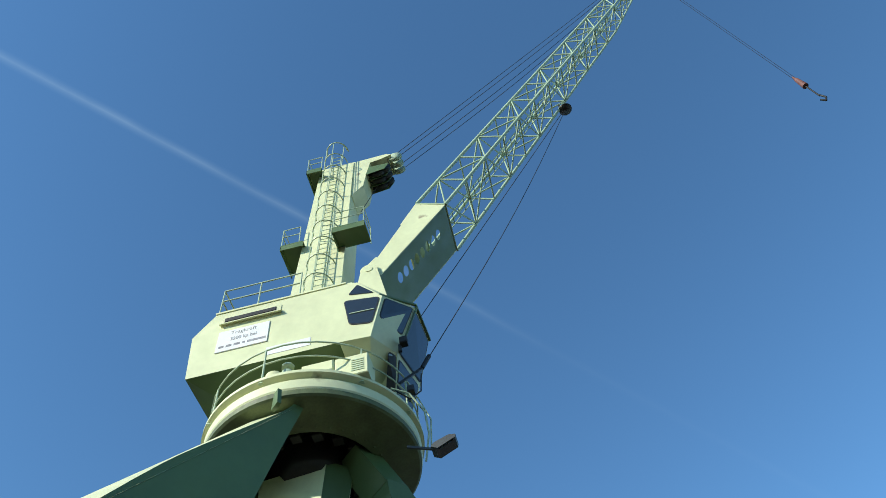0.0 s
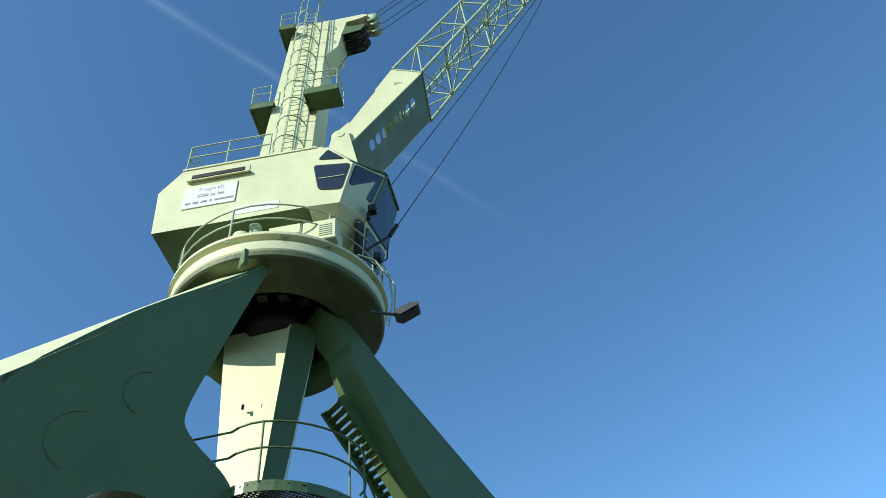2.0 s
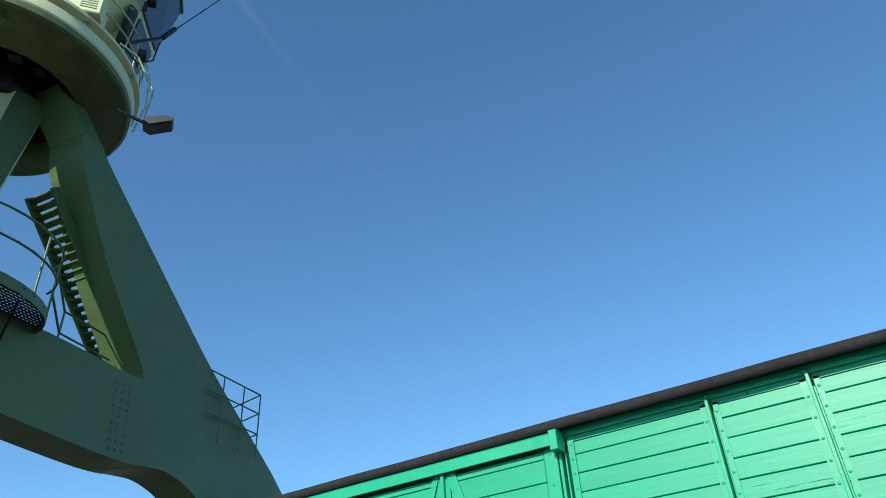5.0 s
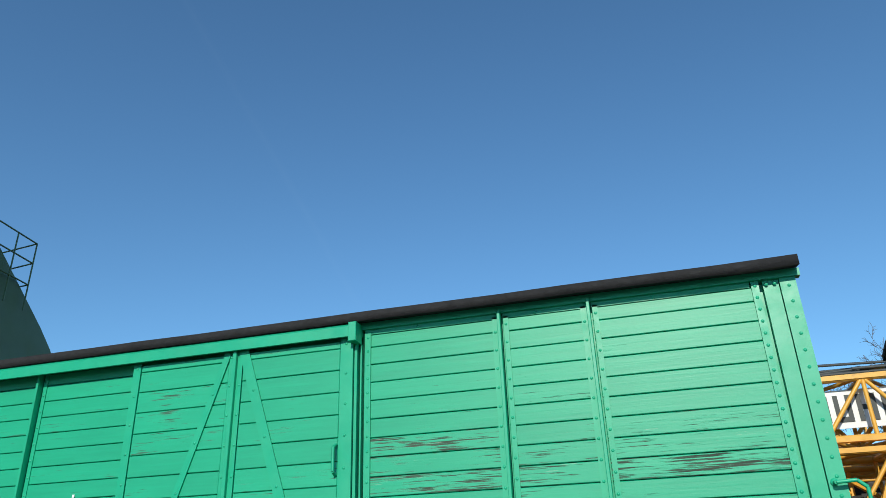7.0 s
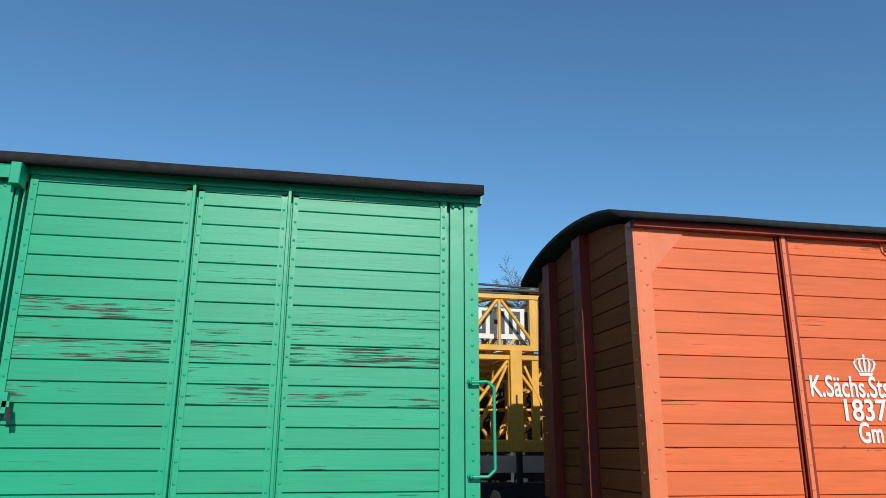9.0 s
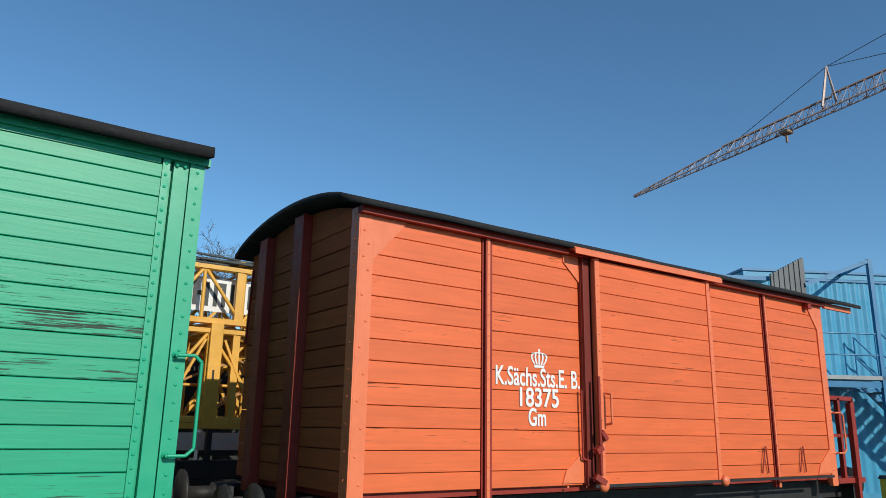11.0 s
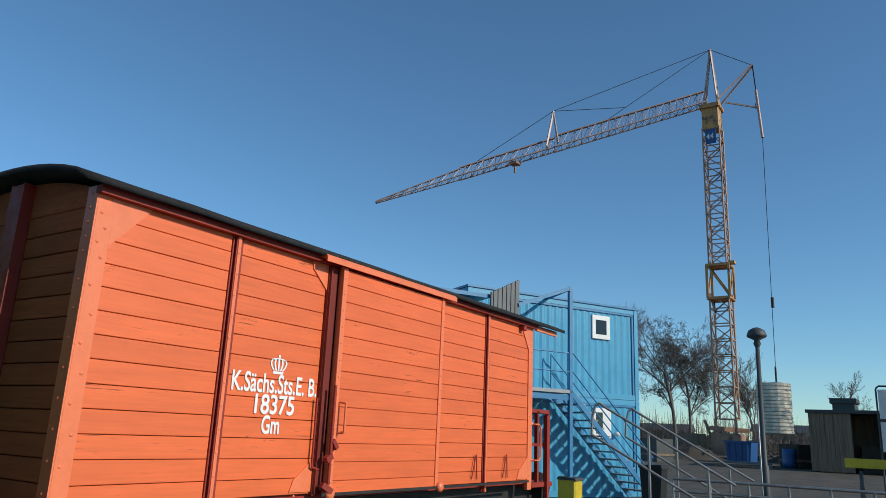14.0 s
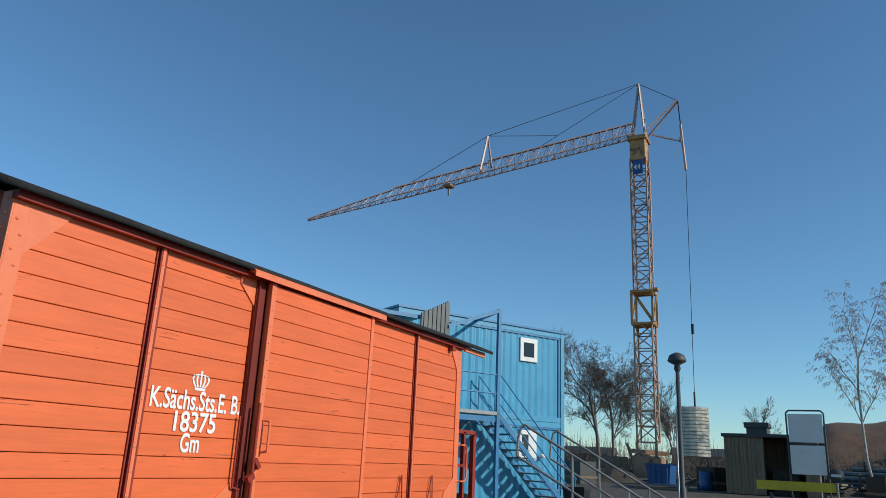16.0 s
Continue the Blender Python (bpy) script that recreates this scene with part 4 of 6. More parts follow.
        sup("ring_bolt", Mesh().dome((1.75 * math.cos(an), 1.75 * math.sin(an), 12.968), .035, (0, 0, -1)), M_RING_SHADE, ring)
    por("portal_head", Mesh().lathe([(1.55, 13.05), (1.62, 12.9), (1.75, 12.35), (1.70, 12.33), (1.52, 12.9), (1.46, 13.05)], n=32, a0=radians(80), a1=radians(285)), M_CRANE_SHADE, None, "shade-darkened green collar joining the portal legs")
    gear = Mesh()
    for i in range(16):
        a = 2 * math.pi * i / 16
        sup("gear_case", Mesh().box(1.25 * math.cos(a) - .12, 1.25 * math.sin(a) - .12, 13.1, 1.25 * math.cos(a) + .12, 1.25 * math.sin(a) + .12, 13.6, .02), M_DARK, ring)
    gear.lathe([(0.0, 12.7), (.7, 12.7), (.8, 12.9), (.8, 13.6)], n=24)
    sup("slewing_gear", gear, M_DARK, ring)
    por("lifting_lug", Mesh().prism([(1.75, 12.75), (2.05, 12.75), (2.0, 13.2), (1.82, 13.2)], 1, -1.95, -1.86), M_CRANE_SHADE, fr)
    # gallery railing
    n = 40
    circ = [(2.60 * math.cos(2 * math.pi * i / n), 2.60 * math.sin(2 * math.pi * i / n), 13.82) for i in range(n + 1)]
    grail = sup("gallery_railing", Mesh().path([(x, y, zz + 1.05) for x, y, zz in circ], .045, 6), M_RAIL, ring)
    sup("knee_rail", Mesh().path([(x, y, zz + .55) for x, y, zz in circ], .04, 6), M_RAIL, grail)
    for ang in (-138, -99, -48, -15, 20, 60, 100, 150, 185):
        a = radians(ang)
        x, y = 2.60 * math.cos(a), 2.60 * math.sin(a)
        sup("railing_post", Mesh().bar((x, y, 13.75), (x, y, 14.87), .05, n=6).box(x - .06, y - .06, 13.70, x + .06, y + .06, 13.78), M_RAIL, grail)
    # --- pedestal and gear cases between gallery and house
    sup("turntable", Mesh().lathe([(1.55, 13.8), (1.55, 14.3), (1.35, 14.4), (1.35, 15.3)], n=40), M_CRANE_SHADE, None, "shaded turntable drum under the machine house")
    mt = sup("slewing_motor", Mesh().lathe([(0, 0), (.26, 0), (.26, .12), (.22, .14), (.22, .62), (.15, .68), (0, .68)], n=20), M_CRANE, None, "pale green slewing motor")
    mt.matrix_basis = SUP @ pose(-.35, -2.05, 13.83)
    vz = Mesh().bar((-.02, -2.1, 13.85), (-.02, -2.1, 14.65), .10, n=8).lathe([(0, 14.25), (.14, 14.25), (.14, 14.45), (0, 14.45)], (-.02, -2.1, 0), 12).lathe([(0, 14.6), (.16, 14.6), (.16, 14.66), (0, 14.66)], (-.02, -2.1, 0), 8)
    sup("valve", vz, M_RAIL)
    cb = sup("gear_case", Mesh().box(.25, -1.95, 13.84, 1.05, -1.3, 14.75, .03), M_CRANE)
    sup("gear_case", Mesh().box(.35, -2.05, 13.84, .95, -1.95, 14.2, .01), M_RAIL, cb)
    cab2 = sup("switch_cabinet", Mesh().box(1.15, -2.12, 13.84, 1.95, -1.5, 14.5, .02), M_CRANE)
    lv_ = Mesh()
    for i in range(6):
        lv_.box(1.55, -2.135, 13.95 + i * .07, 1.85, -2.12, 13.98 + i * .07)
    sup("louvre", lv_, M_RAIL, cab2)
    # --- machine house
    W = 1.99
    hs = Mesh()
    lo = [(-1.9, -.95), (1.4, -.95), (1.4, .95), (-1.9, .95)]
    mid = [(-2.76, -W), (1.96, -W), (1.96, W), (-2.76, W)]
    up = [(-2.89, -W), (1.9, -W), (1.9, W), (-2.89, W)]
    tp = [(-2.33, -W), (1.5, -W), (1.5, W), (-2.33, W)]
    v = [(*p, 15.25) for p in mid] + [(*p, 16.86) for p in up] + [(*p, 17.68) for p in tp]
    f = [(8, 9, 10, 11)]
    for k in (0, 4):
        f += [(k + i, k + (i + 1) % 4, k + 4 + (i + 1) % 4, k + 4 + i) for i in range(4)]
    house = sup("machine_house", hs.add(v, f), M_CRANE, None, "pale green steel machine house")
    # house underside carries the darkened green in place of shade
    sup("belly", Mesh().add([(*p, 15.02) for p in lo] + [(*p, 15.25) for p in mid], [(0, 1, 2, 3)] + [(i, (i + 1) % 4, 4 + (i + 1) % 4, 4 + i) for i in range(4)]), M_CRANE_SHADE, house, "underside plate in shade-darkened green")
    sup("roof_edge", Mesh().box(-2.36, -W - .03, 17.66, 1.34, -W + .05, 17.72).box(-2.36, W - .05, 17.66, 1.34, W + .03, 17.72), M_CRANE, house)
    # unseen dark plate, added to keep sunlit roof bounce off the jib underside
    sup("roof_plate", Mesh().box(-2.28, -W + .06, 17.685, 1.44, W - .06, 17.70), M_DARK, house, "unseen dark plate added to cut light bounced off the roof")
    vn = sup("roof_vent", Mesh().box(-2.12, -W - .02, 17.02, -.45, -W, 17.40, .01), M_CRANE, house, "long louvred vent with dark slot")
    sup("vent_slot", Mesh().box(-2.04, -W - .045, 17.2, -.6, -W - .02, 17.36, .02), M_DARK, vn)
    sup("vent_hood", Mesh().prism([(-W - .02, 17.16), (-W - .12, 17.06), (-W - .12, 17.03), (-W - .02, 17.08)], 0, -2.14, -.42), M_CRANE, vn)
    # sign with load limits: writing shown as bars where it cannot be read
    sg = sup("load_sign", Mesh().box(-2.12, -W - .03, 15.97, -.72, -W - .005, 16.80, .008), M_SIGN, house, "white enamel load-limit sign with dark lettering")
    ob = text("sign_lettering", "Tragkraft", .19, pose(-1.42, -W - .033, 16.65) @ FACE, M_SCREEN, sg, "", 1.0, -.003)
    ob = text("sign_lettering", "3200 kp bei", .17, pose(-1.40, -W - .033, 16.40) @ FACE, M_FADED, sg, "", .9, .002)
    bars = Mesh()
    x = -2.04
    for wd in (.14, .15, .17, .07, .50):
        bars.box(x, -W - .034, 16.11, x + wd, -W - .03, 16.19)
        x += wd + .06
    sup("sign_lettering", bars, M_FADED, sg)
    sup("worn_plate", Mesh().box(-.72, -W - .012, 15.42, .45, -W, 15.72, .003), M_SIGN, house, "worn white plate with illegible lettering")
    # deck railing on the roof
    dr = [(-2.3, -W + .05, 17.72), (-1.2, -W + .05, 17.72), (0.0, -W + .05, 17.72)]
    ob = railing(house, [(-2.3, W - .05, 17.72), (-2.3, 0, 17.72)] + dr, 1.1, M_RAIL)
    sup("roof_hatch", Mesh().lathe([(.0, .35), (.5, .35), (.5, .0)], (-.1, -1.3, 17.7), 20), M_CRANE, house)
    # --- driver's cab at the front corner
    cabm = Mesh()
    y = -W - .005
    S, F, G = [(1.99, y, 15.2), (2.33, y, 16.72), (1.65, y, 17.6)], [(2.42, -1.0, 15.5), (3.0, -1.0, 17.2)], [(2.72, .28, 15.5), (3.09, .28, 17.2)]
    K = [(1.2, y, 15.25), (1.2, y, 17.62), (1.2, .28, 15.3), (1.2, .28, 17.66)]
    LW = [(1.55, -.40, 14.50), (2.15, -.45, 14.08), (2.3, .28, 14.2), (1.4, .28, 14.35)]
    cv = S + F + G + K + LW
    cabm.add(cv, [(7, 0, 1, 2, 8), (0, 3, 4, 1), (3, 5, 6, 4), (2, 1, 4, 6, 10, 8), (5, 9, 10, 6), (0, 11, 12, 3), (3, 12, 13, 5), (11, 14, 13, 12), (7, 11, 0), (7, 9, 14, 11), (9, 5, 13, 14)])
    cab = sup("driver_cab", cabm, M_CRANE, None, "angular glazed driver's cab with dark windows")

    def pane(pts, n):
        """A rubber-framed pane lying on a face with normal n."""
        pts = [Vector(p) for p in pts]
        c = sum(pts, Vector()) / len(pts)
        nn = Vector(n).normalized()
        fm, gm = Mesh(), Mesh()
        big = [c + (p - c) * 1.06 + nn * .004 for p in pts]
        k = len(pts)
        fm.add(big + [p + nn * .014 for p in big], [tuple(range(k)), tuple(range(k, 2 * k))] + [(i, (i + 1) % k, k + (i + 1) % k, k + i) for i in range(k)])
        gm.add([p + nn * .022 for p in pts], [tuple(range(k))])
        win = sup("window", fm, M_RUBBER, cab, "dark tinted cab window in a rubber seal")
        sup("pane", gm, M_GLASSY, win)

    def rounded(pts, r=.12, n=3):
        out = []
        pts = [Vector(p) for p in pts]
        for i, p in enumerate(pts):
            a_, b_ = p + (pts[i - 1] - p).normalized() * r, p + (pts[(i + 1) % len(pts)] - p).normalized() * r
            for j in range(n + 1):
                t = j / n
                out.append(a_ * (1 - t) ** 2 + p * 2 * t * (1 - t) + b_ * t * t)
        return out
    pane(rounded([(1.42, y, 17.10), (1.66, y, 17.46), (2.10, y, 16.95)], .07), (0, -1, 0))
    pane(rounded([(1.31, y, 16.84), (2.25, y, 16.68), (2.02, y, 15.72), (1.46, y, 15.84)]), (0, -1, 0))
    sup("sash_bar", Mesh().bar((1.45, y - .03, 16.25), (2.12, y - .03, 16.22), .025), M_RAIL, cab)

    def face_pane(p0, p1, p2, p3, uv, out):
        p0, p1, p2, p3 = (Vector(p) for p in (p0, p1, p2, p3))
        nn = (p1 - p0).cross(p3 - p0)
        if nn.dot(Vector(out)) < 0:
            nn = -nn
        pane(rounded([p0.lerp(p1, u_).lerp(p3.lerp(p2, u_), v_) for u_, v_ in uv], .09), nn)
    face_pane(S[0], F[0], F[1], S[1], ((.10, .50), (.90, .36), (.93, .95), (.10, .95)), (1, -1, 0))
    face_pane(F[0], G[0], G[1], F[1], ((.06, .06), (.94, .06), (.94, .94), (.06, .94)), (1, 0, 0))
    face_pane(LW[0], LW[1], F[0], S[0], ((.62, .30), (.96, .30), (.95, .92), (.66, .92)), (1, -1, 0))
    face_pane(LW[1], LW[2], G[0], F[0], ((.08, .30), (.92, .30), (.92, .92), (.08, .92)), (1, 0, 0))
    sup("visor", Mesh().bar((2.25, y, 16.80), (3.03, -1.02, 17.27), .06).bar((3.03, -1.02, 17.27), (3.12, .3, 17.27), .07, .12).bar((3.06, -1.0, 17.2), (2.48, -1.0, 15.5), .05), M_CRANE_SHADE, cab)
    lampm = Mesh().box(2.55, -1.30, 15.55, 2.75, -1.1, 15.78, .02).box(2.5, -1.2, 15.35, 2.58, -1.12, 15.6)
    sup("cab_lamp", lampm, M_DARK, cab)
    sup("wing_mirror", Mesh().box(2.55, -.75, 14.35, 2.72, -.55, 14.55, .02), M_RUBBER, cab)
    # --- mast
    ms = Mesh()
    b0, b1 = [(-1.05, -.62, 17.6), (.65, -.62, 17.6), (.65, .62, 17.6), (-1.05, .62, 17.6)], [(-.31, -.5, 28.3), (1.08, -.5, 28.3), (1.08, .5, 28.3), (-.31, .5, 28.3)]
    ms.add(b0 + b1, [(i, (i + 1) % 4, 4 + (i + 1) % 4, 4 + i) for i in range(4)] + [(4, 5, 6, 7)])
    mast = sup("mast", ms, M_CRANE, None, "pale green box mast with ladder and platforms")
    hd = Mesh().prism([(.9, 28.35), (2.45, 28.40), (2.62, 28.25), (2.2, 28.08), (1.75, 27.98), (1.6, 27.2), (1.45, 26.2), (1.0, 25.6), (.8, 25.6)], 1, -.46, .46)
    head = sup("mast_head", hd, M_CRANE, mast)
    for k, (x, z, r) in enumerate(((1.95, 27.35, .36), (2.25, 27.5, .3), (2.75, 28.25, .3))):
        for y in (-.3, .0, .3):
            w_ = Mesh().lathe([(0, -.05), (r, -.05), (r - .05, 0), (r, .05), (0, .05)], n=16)
            ob = part("sheave", w_, M_DARK if k < 2 else M_RAIL, head)
            ob.matrix_basis = SUP.inverted() @ SUP @ pose(x, y, z, 90)
    for yb in (-.45, -.15, .15, .45):
        sup("sheave_cheek", Mesh().prism([(1.55, 27.0), (2.3, 27.15), (2.5, 27.55), (1.7, 27.6)], 1, yb - .012, yb + .012), M_CRANE_SHADE, head)

    def landing(x0, x1, y0, y1, z, rail_pts):
        p = sup("landing", Mesh().box(x0, y0, z - .06, x1, y1, z, .01).box(x0, y0, z - .32, x0 + .03, y1, z - .06).box(x0, y0, z - .32, x1, y0 + .03, z - .06), M_CRANE_SHADE, mast)
        ob = railing(p, rail_pts, 1.0, M_RAIL, w=.035)
    landing(-1.40, -.6, -.8, .4, 22.6, [(-.7, .4, 22.6), (-1.37, .4, 22.6), (-1.37, -.77, 22.6), (-.75, -.77, 22.6)])
    landing(.6, 1.7, -1.35, -.5, 22.0, [(.65, -1.3, 22.0), (1.67, -1.3, 22.0), (1.67, -.4, 22.0)])
    landing(-.75, -.15, -.9, .35, 27.75, [(-.15, -.85, 27.75), (-.72, -.85, 27.75), (-.72, .35, 27.75)])
    ld = Mesh()
    for x in (-.05, .32):
        ld.bar((x - .12, -.82, 18.0), (x + .3, -.68, 28.9), .04, n=5)
    z = 18.2
    while z < 28.8:
        k = (z - 18) / 10.9
        ld.bar((-.17 + .42 * k, -.82 + .14 * k, z), (.2 + .42 * k, -.82 + .14 * k, z), .03, n=5)
        z += .3
    sup("ladder", ld, M_RAIL, mast)
    cg = Mesh()
    for z in [18.6 + 1.05 * i for i in range(11)]:
        k = (z - 18) / 10.9
        hoop(cg, (.02 + .42 * k, -.8 + .14 * k, z), .46, None)
    for dx in (-.36, 0, .36):
        yy = -.8 - (.48 if dx == 0 else .25)
        cg.bar((.04 + dx, yy, 18.6), (.42 + dx, yy + .13, 29.1), .025, n=4)
    hoop(cg, (.43, -.66, 29.2), .42, None)
    sup("ladder_cage", cg, M_RAIL, mast)
    # --- jib: plated foot section, then lattice
    w = .95
    jf = Mesh()
    side = [(1.45, 19.35), (1.6, 19.75), (2.0, 20.2), (3.45, 22.9), (4.40, 22.40), (2.10, 19.25), (1.85, 19.1), (1.6, 19.12)]
    jf.prism(side, 1, -w, -w + .03)
    jf.prism(side, 1, w - .03, w)
    jf.prism([(2.85, 21.78), (3.45, 22.9), (3.41, 22.92), (2.81, 21.80)], 1, -w, w)
    jf.prism([(1.6, 19.75), (2.0, 20.2), (1.95, 20.25), (1.58, 19.8)], 1, -w, w)
    jib = sup("jib_foot", jf, M_CRANE, None, "plated jib foot with a row of oval holes underneath")
    # underside plate with oval lightening holes, shade put into its green
    a0, a1 = Vector((1.85, 0, 18.92)), Vector((4.40, 0, 22.40))
    dirv, L = (a1 - a0).normalized(), (a1 - a0).length
    under_n = Vector((dirv.z, 0, -dirv.x))
    holes = [(.27 + .078 * i) * L for i in range(8)]
    pm = bmesh.new()
    outer = [(0, -w), (L, -w), (L, w), (0, w)]
    ov = [pm.verts.new(a0 + dirv * s + Vector((0, y, 0))) for s, y in outer]
    edges = [pm.edges.new((ov[i], ov[(i + 1) % 4])) for i in range(4)]
    for s in holes:
        hv = [pm.verts.new(a0 + dirv * (s + .125 * math.cos(t)) + Vector((0, .20 * math.sin(t) - .25, 0))) for t in np.linspace(0, 2 * math.pi, 13)[:-1]]
        edges += [pm.edges.new((hv[i], hv[(i + 1) % 12])) for i in range(12)]
    bmesh.ops.triangle_fill(pm, use_beauty=True, edges=edges)
    me = bpy.data.meshes.new("belly_plate")
    pm.to_mesh(me)
    pm.free()
    me.materials.append(M_CRANE_SHADE)
    ob = new("belly_plate", me)
    ob.parent = jib
    for yy in (-w,):
        sup("pivot_boss", Mesh().bar((1.74, yy - .1, 19.5), (1.74, yy + .05, 19.5), .55, n=20).bar((1.74, yy - .14, 19.5), (1.74, yy, 19.5), .25, n=14), M_CRANE, jib)
    for yb in (-w - .12, w + .02):
        sup("pivot_bracket", Mesh().prism([(1.2, 17.7), (2.3, 17.7), (2.0, 19.5), (1.5, 19.5)], 1, yb, yb + .1), M_CRANE, jib)
    q0 = [(3.45, -w, 22.9), (4.40, -w, 22.40), (4.40, w, 22.40), (3.45, w, 22.9)]
    q1 = [(14.3, -w * .72, 39.2), (15.1, -w * .72, 38.75), (15.1, w * .72, 38.75), (14.3, w * .72, 39.2)]
    jl = thing("jib_lattice", "", "")
    jl.parent = crane
    jl.matrix_basis = SUP
    q2 = [(18.9, -.25, 46.2), (19.2, -.25, 46.0), (19.2, .25, 46.0), (18.9, .25, 46.2)]
    lattice(jl, q0, q1, 12, .13, .065, M_LATT)
    lattice(jl, q1, q2, 6, .11, .055, M_LATT)
    # walkway ladder inside the jib
    wk = Mesh()
    for y in (-.25, .25):
        wk.bar((4.3, y, 22.6), (14.9, y, 39.0), .04, n=5)
        wk.bar((4.0, y, 22.9), (14.6, y, 39.3), .03, n=5)
    for i in range(44):
        p = Vector((4.3, 0, 22.6)).lerp((14.9, 0, 39.0), i / 44)
        wk.bar(p + Vector((0, -.25, 0)), p + Vector((0, .25, 0)), .03, n=4)
    part("walkway_ladder", wk, M_LATT, jl)
    # floodlight under the jib
    part("floodlight", Mesh().lathe([(0, .2), (.2, .18), (.3, 0), (.0, -.04)], (10.45, w * .9, 31.2), 12).bar((10.4, w * .9, 31.3), (10.25, w * .82, 31.6), .07), M_DARK, jl)
    # ropes
    def rope(a, b, sag=0.0, wd=.028):
        m = Mesh()
        a, b = Vector(a), Vector(b)
        pts = [a.lerp(b, i / 10) - Vector((0, 0, sag * math.sin(math.pi * i / 10))) for i in range(11)]
        return sup("rope", m.path(pts, wd, 5), M_ROPE, jib)
    for k, (y, z) in enumerate(((-.3, 28.5), (-.1, 28.55), (.15, 28.3), (.3, 28.1))):
        rope((2.8, y, z), (18.8, y * .5, 46.1), .1 + .25 * k)
    rope((2.6, 1.0, 18.9), (10.4, w * .9, 31.2))
    rope((2.95, -.55, 15.25), (10.45, w * .9, 31.2), .5)
    rope((1.2, .1, 25.2), (1.9, .2, 27.2))
    tn = Mesh().bar((2.95, -.55, 15.25), (3.15, -.45, 15.75), .12, n=8).bar((2.4, -.9, 14.5), (2.95, -.55, 15.25), .06).path([(2.3, -1.0, 14.2), (2.6, -.7, 14.1), (2.85, -.5, 14.5), (2.9, -.5, 15.1)], .04, 5)
    sup("cable_tensioner", tn, M_DARK, jib)
    # cable bow at the gallery and floodlight on its arm
    sup("cable_loop", Mesh().path([(2.2, -1.0, 14.3), (2.6, -.8, 14.2), (2.9, -.6, 13.7), (2.95, -.6, 13.0), (2.8, -.5, 12.3)], .05, 6).path([(2.3, -.7, 14.4), (2.75, -.5, 14.3), (3.0, -.4, 13.6), (2.95, -.5, 12.6)], .04, 6), M_RAIL)
    fl = sup("floodlight", Mesh().prism([(3.0, 12.30), (3.15, 12.22), (3.56, 12.42), (3.58, 12.50), (3.42, 12.53), (3.08, 12.40)], 1, -.93, -.57), M_POST, None, "black floodlight on a bracket at the gallery")
    sup("bracket", Mesh().bar((2.45, -.75, 12.6), (3.05, -.75, 12.36), .05), M_POST, fl)
    sup("floodlight_glass", Mesh().prism([(3.10, 12.24), (3.18, 12.20), (3.52, 12.375), (3.50, 12.40)], 1, -.89, -.61), M_GLASSY, fl)
    # hook block hanging from the jib head
    hk = Mesh()
    hk.bar((18.75, .06, 46.0), (18.62, .05, 26.9), .012, n=4).bar((18.75, -.06, 46.0), (18.62, -.05, 26.9), .012, n=4)
    hookt = sup("hoist_rope", hk, M_ROPE)
    part_ = sup("hook_block", Mesh().bar((18.62, 0, 26.9), (18.62, 0, 26.2), .16, n=10, w2=.24).bar((18.62, 0, 27.2), (18.62, 0, 26.9), .05, n=6, w2=.14), M_HOOK, hookt, "rusty red hook block")
    sup("hook", Mesh().bar((18.62, 0, 26.2), (18.62, 0, 25.2), .06, n=6).path([(18.62, 0, 25.3), (18.75, 0, 25.0), (18.62, 0, 24.75), (18.48, 0, 24.9)], .07, 6), M_DARK, hookt)


